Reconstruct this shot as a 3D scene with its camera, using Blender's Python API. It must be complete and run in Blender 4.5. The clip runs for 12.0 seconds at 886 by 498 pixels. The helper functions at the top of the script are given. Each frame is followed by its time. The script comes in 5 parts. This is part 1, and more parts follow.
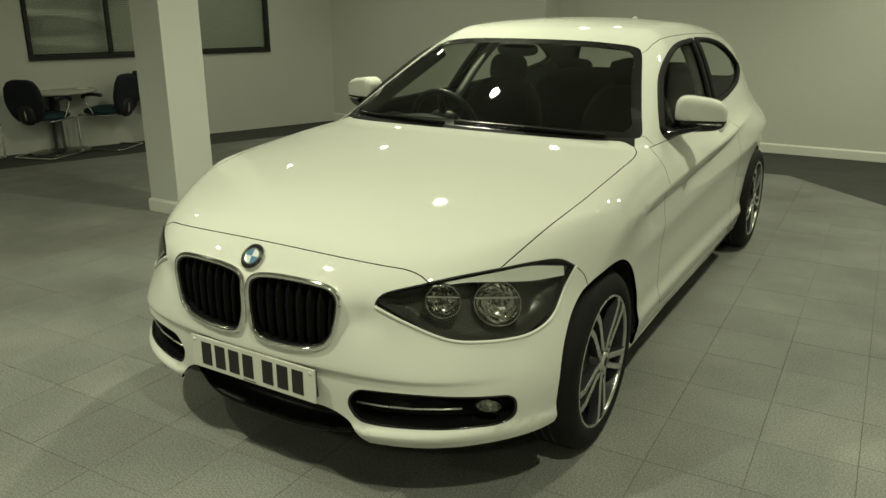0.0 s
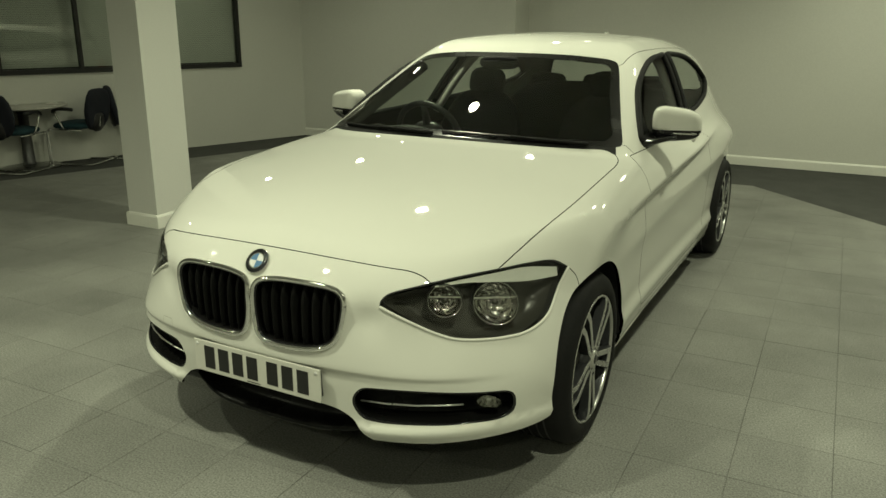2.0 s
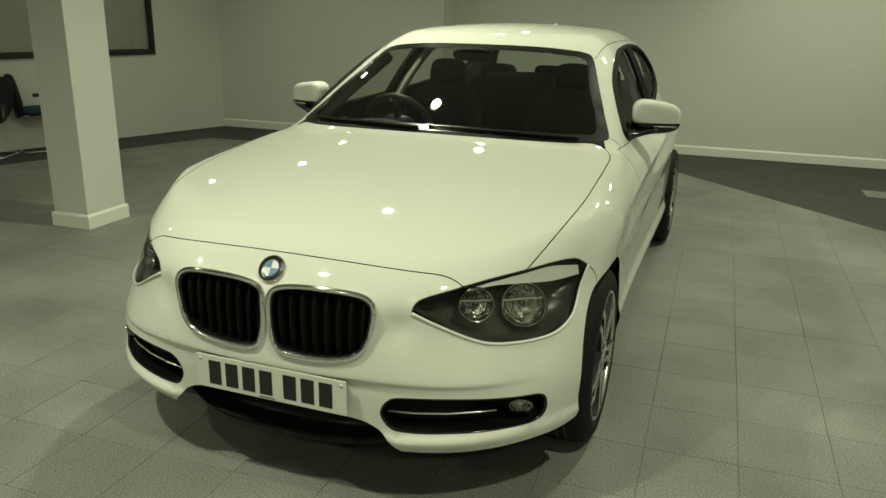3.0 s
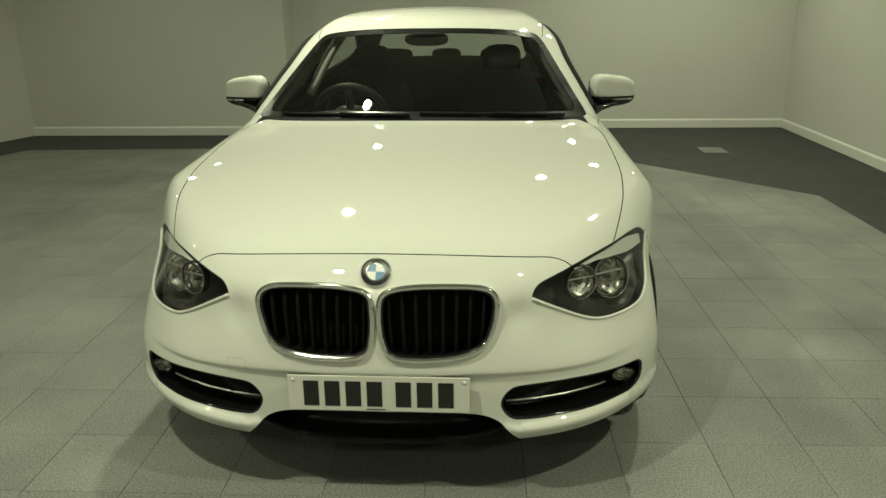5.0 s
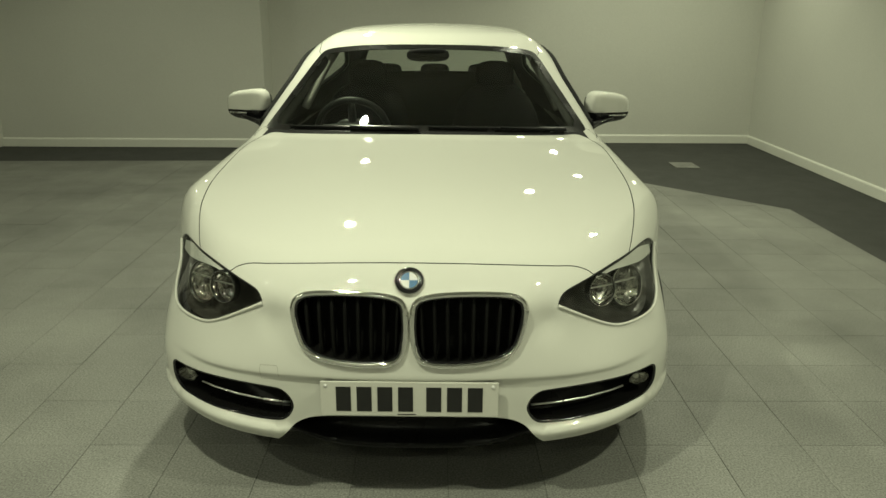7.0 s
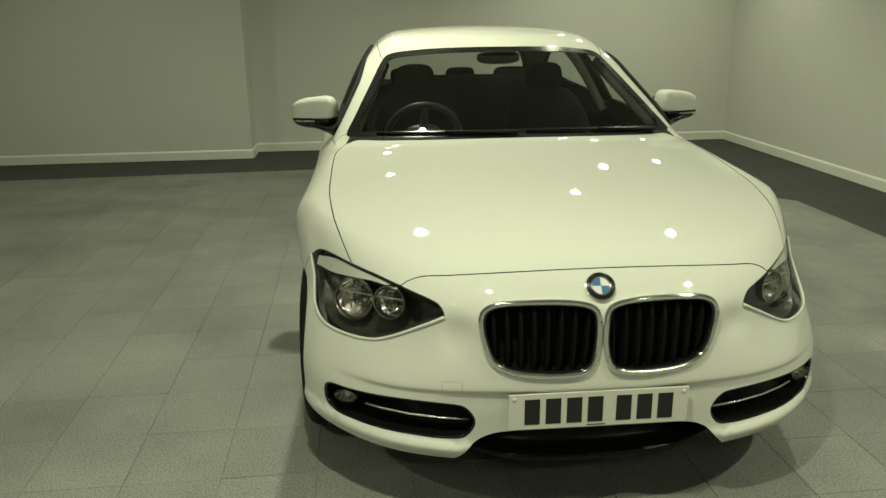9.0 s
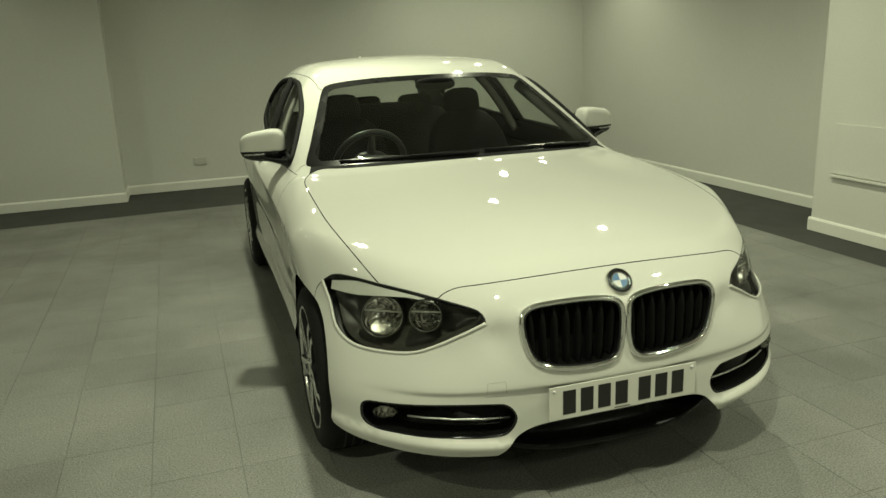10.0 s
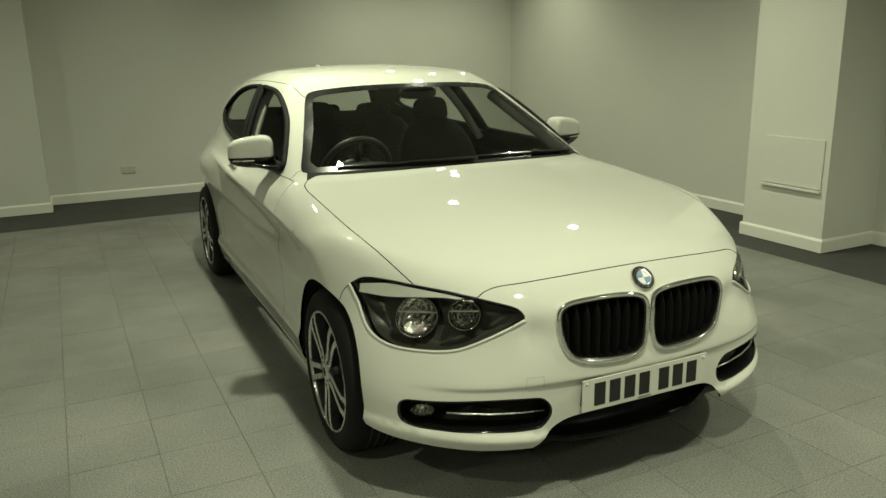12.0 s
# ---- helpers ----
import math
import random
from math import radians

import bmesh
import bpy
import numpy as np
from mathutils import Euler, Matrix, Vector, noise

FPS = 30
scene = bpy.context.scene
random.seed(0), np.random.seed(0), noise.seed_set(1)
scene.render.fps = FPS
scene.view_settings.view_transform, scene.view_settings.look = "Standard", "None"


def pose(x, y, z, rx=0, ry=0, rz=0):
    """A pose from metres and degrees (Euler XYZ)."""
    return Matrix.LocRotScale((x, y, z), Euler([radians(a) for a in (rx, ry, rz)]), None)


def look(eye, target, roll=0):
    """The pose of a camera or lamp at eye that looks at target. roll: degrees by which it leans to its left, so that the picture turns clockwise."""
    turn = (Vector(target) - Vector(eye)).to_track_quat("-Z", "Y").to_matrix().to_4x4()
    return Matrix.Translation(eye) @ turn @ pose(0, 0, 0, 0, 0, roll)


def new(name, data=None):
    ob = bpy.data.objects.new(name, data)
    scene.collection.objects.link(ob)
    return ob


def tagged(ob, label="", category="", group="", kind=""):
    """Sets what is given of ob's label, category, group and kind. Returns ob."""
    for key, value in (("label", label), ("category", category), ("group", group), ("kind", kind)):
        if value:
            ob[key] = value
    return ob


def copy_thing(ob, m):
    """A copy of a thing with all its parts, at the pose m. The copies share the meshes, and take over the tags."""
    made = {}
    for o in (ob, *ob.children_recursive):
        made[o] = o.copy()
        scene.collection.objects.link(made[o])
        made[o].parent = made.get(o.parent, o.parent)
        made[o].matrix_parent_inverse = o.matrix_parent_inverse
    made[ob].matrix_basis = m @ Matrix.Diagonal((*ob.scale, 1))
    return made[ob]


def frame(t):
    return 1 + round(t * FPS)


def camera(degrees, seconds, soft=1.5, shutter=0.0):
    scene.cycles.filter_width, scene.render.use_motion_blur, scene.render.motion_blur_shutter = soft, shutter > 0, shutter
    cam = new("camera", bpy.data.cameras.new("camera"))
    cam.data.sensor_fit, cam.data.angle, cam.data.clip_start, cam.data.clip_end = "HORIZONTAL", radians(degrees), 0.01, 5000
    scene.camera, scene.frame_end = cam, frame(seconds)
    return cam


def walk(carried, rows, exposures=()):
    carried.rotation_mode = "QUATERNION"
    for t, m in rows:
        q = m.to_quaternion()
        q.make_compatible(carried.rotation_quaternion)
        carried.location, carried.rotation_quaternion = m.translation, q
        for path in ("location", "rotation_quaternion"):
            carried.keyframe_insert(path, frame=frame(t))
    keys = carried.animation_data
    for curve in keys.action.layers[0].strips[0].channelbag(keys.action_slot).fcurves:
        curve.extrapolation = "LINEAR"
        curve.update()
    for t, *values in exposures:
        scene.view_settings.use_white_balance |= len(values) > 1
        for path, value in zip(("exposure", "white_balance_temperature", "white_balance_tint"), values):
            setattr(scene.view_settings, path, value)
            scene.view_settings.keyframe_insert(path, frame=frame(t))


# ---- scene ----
cam = camera(60.0, 12.0)
PATH = [
    (0, (1.613, -1.666, 1.485), (0.665, -0.013, 0.879), 0.1),
    (0.5, (1.611, -1.77, 1.489), (0.716, -0.081, 0.9), -0.1),
    (1, (1.589, -1.781, 1.482), (0.717, -0.075, 0.909), -0.0),
    (1.5, (1.587, -1.789, 1.475), (0.718, -0.079, 0.91), 0.1),
    (2, (1.567, -1.81, 1.475), (0.696, -0.102, 0.908), 0.3),
    (2.5, (1.433, -1.834, 1.491), (0.655, -0.087, 0.906), 0.9),
    (3, (1.179, -1.875, 1.486), (0.55, -0.072, 0.892), 1.1),
    (3.5, (0.942, -1.869, 1.469), (0.418, -0.04, 0.851), 0.6),
    (3.7, (0.841, -1.899, 1.481), (0.362, -0.061, 0.855), -0.3),
    (5.3, (0.179, -2.032, 1.469), (0.151, -0.131, 0.849), -0.7),
    (5.5, (0.125, -2.048, 1.464), (0.117, -0.145, 0.848), -0.8),
    (6, (0.083, -2.071, 1.457), (0.092, -0.157, 0.8595), 0.7),
    (6.5, (0.081, -2.1, 1.477), (0.09, -0.189, 0.889), 0.0),
    (6.7, (0.082, -2.097, 1.488), (0.093, -0.186, 0.897), 0.1),
    (8.3, (-0.234, -2.093, 1.456), (-0.148, -0.182, 0.874), 0.7),
    (8.5, (-0.334, -2.061, 1.442), (-0.218, -0.15, 0.866), -0.6),
    (9, (-0.651, -1.976, 1.473), (-0.446, -0.072, 0.894), -0.6),
    (9.5, (-0.997, -1.925, 1.491), (-0.653, -0.039, 0.921), -2.9),
    (10, (-1.239, -1.998, 1.482), (-0.622, -0.167, 0.965), -2.3),
    (10.5, (-1.404, -2.022, 1.481), (-0.743, -0.208, 0.959), -1.0),
    (11, (-1.567, -1.956, 1.501), (-0.82, -0.16, 1.039), -1.1),
    (11.5, (-1.651, -1.911, 1.495), (-0.829, -0.153, 1.01), -0.6),
    (12, (-1.669, -1.911, 1.488), (-0.811, -0.174, 0.99), -1.1),
]
walk(cam, [(t, look(eye, target, roll)) for t, eye, target, roll in PATH])

# ---------------------------------------------------------------- light
world = bpy.data.worlds.new("world")
scene.world = world
world.use_nodes = True
world.node_tree.nodes["Background"].inputs[0].default_value = (0.9, 1.0, 0.75, 1)
world.node_tree.nodes["Background"].inputs[1].default_value = 0.0
scene.view_settings.exposure = 0.0
CEILING = 2.78
LAMP_TINT = (0.955, 1.0, 0.70)
# place and relative strength of the ceiling's downlights; the frontmost row is added fill
DOWNLIGHTS_AND_FILL = [(x, y, p) for x, ps in ((-3.05, (0.6, 0.7, 0.10, 0.26)), (-0.72, (0.32, 1.15, 1.38, 0.22)), (1.8, (0.55, 1.08, 0.85, 0.38))) for y, p in zip((-3.4, -1.0, 2.37, 4.75), ps)]
# the window-wall pair and the back-wall row are added to brighten those walls
DOWNLIGHTS_AND_FILL += [(2.93, 5.85, 0.34), (-4.8, 2.0, 0.10), (-4.6, 4.6, 0.15), (1.7, 5.95, 0.30), (-0.72, 5.95, 0.08), (-3.05, 5.8, 0.05), (1.12, 3.6, 0.15)]
for px, py, power in DOWNLIGHTS_AND_FILL:
    data = bpy.data.lights.new("downlight_lamp", "SPOT")
    data.energy, data.color, data.shadow_soft_size = 154 * power, LAMP_TINT, 0.045
    data.spot_size, data.spot_blend = radians(168), 1.0
    new("downlight_lamp", data).matrix_world = pose(px, py, CEILING - 0.03)

# ---------------------------------------------------------------- materials


def nodes_of(name):
    m = bpy.data.materials.new(name)
    m.use_nodes = True
    t = m.node_tree
    return m, t, t.nodes["Principled BSDF"]


def noise_into(t, scale, detail, low, high, coords="Object", stretch=(1, 1, 1)):
    tc, mp, nz, rp = (t.nodes.new(k) for k in ("ShaderNodeNewGeometry" if coords == "Position" else "ShaderNodeTexCoord", "ShaderNodeMapping", "ShaderNodeTexNoise", "ShaderNodeMapRange"))
    mp.inputs["Scale"].default_value = stretch
    nz.inputs["Scale"].default_value, nz.inputs["Detail"].default_value = scale, detail
    rp.inputs["From Min"].default_value, rp.inputs["From Max"].default_value = 0.3, 0.7
    rp.inputs["To Min"].default_value, rp.inputs["To Max"].default_value = low, high
    t.links.new(tc.outputs[coords], mp.inputs[0])
    t.links.new(mp.outputs[0], nz.inputs["Vector"])
    t.links.new(nz.outputs["Fac"], rp.inputs["Value"])
    return rp.outputs["Result"]


def times(t, a, b):
    m = t.nodes.new("ShaderNodeMath")
    m.operation = "MULTIPLY"
    t.links.new(a, m.inputs[0])
    t.links.new(b, m.inputs[1])
    return m.outputs[0]


def matter(name, colour, rough=0.5, metal=0.0, coat=0.0, vary=0.08, fine=60, broad=2.0, bump=0.0, grain=(1, 1, 1), spec=0.5, rough_vary=0.05, coords="Object", each=0.0, vary_broad=None):
    """A surface whose tone varies at two scales, with fine relief."""
    m, t, b = nodes_of(name)
    tone = times(t, noise_into(t, fine, 4, 1 - vary, 1 + vary, coords, grain), noise_into(t, broad, 3, 1 - (vary_broad or vary), 1 + (vary_broad or vary), coords, grain))
    if each:
        info, rp = t.nodes.new("ShaderNodeObjectInfo"), t.nodes.new("ShaderNodeMapRange")
        rp.inputs["To Min"].default_value, rp.inputs["To Max"].default_value = 1 - each, 1 + each
        t.links.new(info.outputs["Random"], rp.inputs["Value"])
        tone = times(t, tone, rp.outputs["Result"])
    mix = t.nodes.new("ShaderNodeVectorMath")
    mix.operation = "SCALE"
    mix.inputs[0].default_value = colour
    t.links.new(tone, mix.inputs["Scale"])
    t.links.new(mix.outputs[0], b.inputs["Base Color"])
    t.links.new(noise_into(t, broad * 3, 3, max(rough - rough_vary, 0.0), min(rough + rough_vary, 1.0), coords), b.inputs["Roughness"])
    b.inputs["Metallic"].default_value, b.inputs["Specular IOR Level"].default_value = metal, spec
    if coat:
        b.inputs["Coat Weight"].default_value, b.inputs["Coat Roughness"].default_value = coat, 0.02
    if bump:
        bp, nz, tc = t.nodes.new("ShaderNodeBump"), t.nodes.new("ShaderNodeTexNoise"), t.nodes.new("ShaderNodeNewGeometry" if coords == "Position" else "ShaderNodeTexCoord")
        nz.inputs["Scale"].default_value, nz.inputs["Detail"].default_value = fine * 2, 5
        bp.inputs["Strength"].default_value, bp.inputs["Distance"].default_value = 1.0, bump
        t.links.new(tc.outputs[coords], nz.inputs["Vector"])
        t.links.new(nz.outputs["Fac"], bp.inputs["Height"])
        t.links.new(bp.outputs[0], b.inputs["Normal"])
    return m


def glassy(name, tint, gloss_rough=0.0, ior=1.5, graze=0.9):
    """Thin clear glass: what lies behind, tinted, and a mirror by Fresnel."""
    m = bpy.data.materials.new(name)
    m.use_nodes = True
    t = m.node_tree
    t.nodes.remove(t.nodes["Principled BSDF"])
    clear, gloss, mix, lw, up, fr = (t.nodes.new(k) for k in ("ShaderNodeBsdfTransparent", "ShaderNodeBsdfGlossy", "ShaderNodeMixShader", "ShaderNodeLayerWeight", "ShaderNodeMath", "ShaderNodeMath"))
    clear.inputs[0].default_value = (*tint, 1)
    gloss.inputs["Roughness"].default_value = gloss_rough
    # gloss rises towards grazing angles, alike from both sides of the pane
    lw.inputs["Blend"].default_value = 0.5
    up.operation, up.inputs[1].default_value = "POWER", 5.0
    fr.operation, fr.inputs[1].default_value, fr.inputs[2].default_value = "MULTIPLY_ADD", graze, ((ior - 1) / (ior + 1)) ** 2
    t.links.new(lw.outputs["Facing"], up.inputs[0])
    t.links.new(up.outputs[0], fr.inputs[0])
    t.links.new(fr.outputs[0], mix.inputs[0])
    t.links.new(clear.outputs[0], mix.inputs[1])
    t.links.new(gloss.outputs[0], mix.inputs[2])
    t.links.new(mix.outputs[0], t.nodes["Material Output"].inputs[0])
    return m


def glow(name, colour, strength):
    m, t, b = nodes_of(name)
    b.inputs["Base Color"].default_value = (*colour, 1)
    b.inputs["Emission Color"].default_value = (*colour, 1)
    b.inputs["Emission Strength"].default_value = strength
    return m


wall_paint = matter("wall_paint", (0.62, 0.62, 0.57), 0.75, vary=0.03, fine=90, broad=0.7, bump=0.0006)
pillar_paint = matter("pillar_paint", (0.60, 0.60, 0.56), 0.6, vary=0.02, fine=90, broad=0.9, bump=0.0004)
skirting_paint = matter("skirting_paint", (0.74, 0.74, 0.68), 0.4, vary=0.02, fine=40)
ceiling_paint = matter("ceiling_paint", (0.5, 0.5, 0.48), 0.8, vary=0.02)
floor_base = matter("floor_grout", (0.15, 0.15, 0.138), 0.8, vary=0.25, fine=40, broad=0.9, vary_broad=0.85, coords="Position")
floor_tile = matter("floor_tile", (0.194, 0.195, 0.179), 0.55, vary=0.46, fine=150, broad=1.3, bump=0.0016, each=0.055, rough_vary=0.1, coords="Position", vary_broad=0.22)
border_tile = matter("border_carpet", (0.045, 0.046, 0.043), 0.85, vary=0.12, fine=300, bump=0.001)
paint = matter("white_car_paint", (0.63, 0.63, 0.58), 0.85, coat=1.0, spec=0.05, vary=0.008, fine=400, broad=1.0, rough_vary=0.02)
black_gloss = matter("gloss_black_plastic", (0.008, 0.008, 0.009), 0.12, vary=0.1, spec=0.5)
slat_black = matter("grille_black", (0.007, 0.007, 0.0068), 0.34, vary=0.1, spec=0.05)
mouth_black = matter("mouth_black", (0.006, 0.006, 0.006), 0.3, vary=0.1, spec=0.12)
black_plastic = matter("black_plastic", (0.016, 0.016, 0.017), 0.42, vary=0.1, fine=200, bump=0.0002)
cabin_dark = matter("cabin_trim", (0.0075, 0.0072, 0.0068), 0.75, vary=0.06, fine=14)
cabin_cloth = matter("seat_cloth", (0.0055, 0.0053, 0.0052), 0.9, vary=0.05, fine=14, spec=0.2)
# darker copy of the pale headliner: the roof's shade is put into its colour
darkened_headliner = matter("darkened_headliner", (0.07, 0.068, 0.064), 0.9, vary=0.08, fine=160)
frit_black = matter("frit_black", (0.006, 0.006, 0.006), 0.25, vary=0.1, spec=0.2)
wiper_black = matter("wiper_black", (0.007, 0.007, 0.007), 0.75, vary=0.15, spec=0.15)
pale_trim = matter("pale_headliner", (0.40, 0.39, 0.36), 0.85, vary=0.05, fine=160)
rubber = matter("tyre_rubber", (0.0085, 0.0085, 0.0085), 0.75, vary=0.15, fine=90, bump=0.0004, spec=0.2)
alloy = matter("machined_alloy", (0.62, 0.62, 0.60), 0.28, metal=1.0, vary=0.05, fine=80)
alloy_dark = matter("dark_alloy", (0.045, 0.046, 0.05), 0.35, metal=0.6, vary=0.08, fine=60)
steel = matter("brake_steel", (0.35, 0.34, 0.32), 0.35, metal=1.0, vary=0.1, fine=60)
chrome = matter("chrome", (0.86, 0.86, 0.84), 0.07, metal=1.0, vary=0.02, rough_vary=0.02)
satin = matter("satin_silver", (0.66, 0.66, 0.63), 0.3, metal=0.85, vary=0.03)
brow_white = matter("brow_white", (0.60, 0.60, 0.57), 0.2, vary=0.02)
facet = matter("reflector_facets", (0.52, 0.51, 0.48), 0.10, metal=1.0, vary=0.15, fine=30, bump=0.004)
lamp_grey = matter("lamp_housing", (0.042, 0.040, 0.035), 0.35, vary=0.1)
lamp_black = matter("lamp_black", (0.006, 0.006, 0.006), 0.3, vary=0.1)
plate_white = matter("plate_white", (0.56, 0.555, 0.505), 0.35, vary=0.02)
plate_black = matter("plate_black", (0.01, 0.01, 0.01), 0.4)
badge_blue = matter("badge_blue", (0.03, 0.13, 0.28), 0.4, coat=0.15)
badge_white = matter("badge_white", (0.62, 0.62, 0.61), 0.4, coat=0.15)
red_lens = matter("red_lens", (0.30, 0.012, 0.012), 0.15, coat=0.7)
screen_glass = glassy("windscreen_glass", (0.76, 0.80, 0.76), ior=1.46)
side_glass = glassy("side_glass", (0.80, 0.83, 0.80), graze=0.15)
lens_clear = glassy("lamp_lens", (0.93, 0.94, 0.92))
mirror_glass = matter("mirror_glass", (0.85, 0.87, 0.88), 0.02, metal=1.0, vary=0.0, rough_vary=0.0)
window_pane = glassy("window_pane", (0.80, 0.82, 0.80))
dark_frame = matter("window_frame_dark", (0.010, 0.010, 0.010), 0.45, vary=0.1)
blind_white = matter("blind_slat", (0.78, 0.78, 0.73), 0.6, vary=0.03)
teal_cloth = matter("teal_cloth", (0.008, 0.035, 0.045), 0.9, vary=0.2, fine=220, bump=0.0008)
navy_cloth = matter("navy_cloth", (0.008, 0.010, 0.018), 0.9, vary=0.2, fine=220, bump=0.0008)
table_pale = matter("table_laminate", (0.40, 0.39, 0.35), 0.25, vary=0.05, fine=30)
foot_steel = matter("table_foot_steel", (0.20, 0.20, 0.19), 0.25, metal=0.9, vary=0.1)
table_grey = matter("table_column", (0.10, 0.10, 0.10), 0.35, metal=0.6)
socket_white = matter("socket_plastic", (0.52, 0.51, 0.46), 0.4)
lamp_lit = glow("downlight_lens", (1.0, 0.97, 0.75), 6.0)


# ---------------------------------------------------------------- mesh helpers
def part(name, bm, material, parent=None, label="", smooth=False, bevel=0.0):
    """Links a bmesh as one mesh object, under a thing or a part."""
    if bevel:
        bmesh.ops.bevel(bm, geom=list(bm.edges), offset=bevel, segments=2, affect="EDGES", profile=0.6, clamp_overlap=True)
    me = bpy.data.meshes.new(name)
    bm.to_mesh(me)
    bm.free()
    if smooth:
        me.polygons.foreach_set("use_smooth", [True] * len(me.polygons))
    me.materials.append(material)
    ob = new(name, me)
    ob.parent = parent
    if label:
        tagged(ob, label)
    return ob


def box(bm, x0, y0, z0, x1, y1, z1):
    m = Matrix.Translation(((x0 + x1) / 2, (y0 + y1) / 2, (z0 + z1) / 2)) @ Matrix.Diagonal((x1 - x0, y1 - y0, z1 - z0, 1))
    bmesh.ops.create_cube(bm, size=1, matrix=m)
    return bm


def boxed(*sizes):
    return box(bmesh.new(), *sizes)


def prism(bm, outline, z0, z1):
    """An upright prism over a plan outline."""
    low = [bm.verts.new((x, y, z0)) for x, y in outline]
    top = [bm.verts.new((x, y, z1)) for x, y in outline]
    n = len(outline)
    for i in range(n):
        bm.faces.new((low[i], low[(i + 1) % n], top[(i + 1) % n], top[i]))
    bm.faces.new(top)
    bm.faces.new(low[::-1])
    bmesh.ops.recalc_face_normals(bm, faces=bm.faces)
    return bm


def tube(bm, points, radius, sides=10, closed=False):
    """A round bar along points; radius may be one number or one for each point."""
    pts = [Vector(p) for p in points]
    n = len(pts)
    radii = radius if hasattr(radius, "__len__") else [radius] * n
    rings, side = [], None
    for i, p in enumerate(pts):
        a = pts[i - 1] if (i or closed) else p
        b = pts[(i + 1) % n] if (i < n - 1 or closed) else p
        d = (b - a).normalized()
        if side is None:
            side = d.orthogonal().normalized()
        side = (side - d * side.dot(d)).normalized()
        up = d.cross(side)
        rings.append([bm.verts.new(p + radii[i] * (math.cos(2 * math.pi * k / sides) * side + math.sin(2 * math.pi * k / sides) * up)) for k in range(sides)])
    for i in range(n if closed else n - 1):
        a, b = rings[i], rings[(i + 1) % n]
        shift = 0
        if closed and i == n - 1:
            shift = min(range(sides), key=lambda s: (a[0].co - b[s].co).length)
        for k in range(sides):
            bm.faces.new((a[k], a[(k + 1) % sides], b[(k + 1 + shift) % sides], b[(k + shift) % sides]))
    if not closed:
        bm.faces.new(rings[0][::-1])
        bm.faces.new(rings[-1])
    bmesh.ops.recalc_face_normals(bm, faces=bm.faces)
    return bm


def lathe(bm, profile, m=None, steps=48):
    """Turns (radius, height) pairs round the z axis, then lays them by m."""
    rings = []
    for r, h in profile:
        rings.append([bm.verts.new((r * math.cos(2 * math.pi * k / steps), r * math.sin(2 * math.pi * k / steps), h)) for k in range(steps)] if r > 1e-6 else [bm.verts.new((0, 0, h))])
    for a, b in zip(rings, rings[1:]):
        for k in range(steps):
            q = [a[k % len(a)], a[(k + 1) % len(a)], b[(k + 1) % len(b)], b[k % len(b)]]
            q = list(dict.fromkeys(q))
            if len(q) > 2:
                bm.faces.new(q)
    bmesh.ops.recalc_face_normals(bm, faces=bm.faces)
    if m is not None:
        bmesh.ops.transform(bm, matrix=m, verts=bm.verts)
    return bm


def blob(bm, m, size, power=3.0, steps=24, shape=None):
    """A rounded block: a superellipsoid of the given half sizes, bent by shape(x, y, z) in -1..1."""
    made = bmesh.ops.create_uvsphere(bm, u_segments=steps, v_segments=steps // 2, radius=1)["verts"]
    for v in made:
        c = v.co
        n = (abs(c.x) ** power + abs(c.y) ** power + abs(c.z) ** power) ** (1 / power)
        c = Vector(c / n)
        if shape:
            c = Vector(shape(*c))
        v.co = m @ Vector((c.x * size[0], c.y * size[1], c.z * size[2]))
    return bm


def thing(name, label, category, group="", place=None):
    ob = tagged(new(name), label, category, group)
    if place is not None:
        ob.matrix_world = place
    return ob


# ---------------------------------------------------------------- room
# Plan: the car's nose is at the origin and looks along -y.
def wall(name, outline, z0=0.0, z1=CEILING + 0.1, material=None, label="", category="wall"):
    ob = part(name, prism(bmesh.new(), outline, z0, z1), material or wall_paint)
    return tagged(ob, label, category, kind="structure")


BACK, LEFT_BACK, RIGHT, FRONT = 7.05, 6.615, 3.815, -5.2
STEP = -1.83
# The window wall runs slantwise from its corner towards the camera's side.
SLANT = Vector((-0.339, -0.941)).normalized()
SLANT_OUT = Vector((SLANT.y, -SLANT.x))
CORNER = Vector((-4.82, LEFT_BACK))


def on_slant(along, out=0.0):
    p = CORNER + SLANT * along + SLANT_OUT * out
    return p.x, p.y


def slant_matrix(along, out, z):
    """x runs along the window wall away from the corner, y into the room."""
    x, y = on_slant(along, out)
    m = Matrix(((SLANT.x, -SLANT_OUT.x, 0), (SLANT.y, -SLANT_OUT.y, 0), (0, 0, 1))).to_4x4()
    return Matrix.Translation((x, y, z)) @ m


if (slant_matrix(0, 0, 0) @ Vector((0, 1, 0))).x < CORNER.x:
    SLANT_OUT = -SLANT_OUT

wall("wall_north", [(STEP, BACK), (RIGHT + 0.2, BACK), (RIGHT + 0.2, BACK + 0.2), (STEP, BACK + 0.2)], label="plain off-white painted back wall of the showroom")
wall("wall_north_step", [(-5.06, LEFT_BACK), (STEP, LEFT_BACK), (STEP, BACK + 0.2), (-5.06, BACK + 0.2)], label="off-white painted wall that stands forward in a step")
wall("wall_east", [(RIGHT, FRONT), (RIGHT + 0.2, FRONT), (RIGHT + 0.2, BACK), (RIGHT, BACK)], label="plain off-white painted side wall of the showroom")
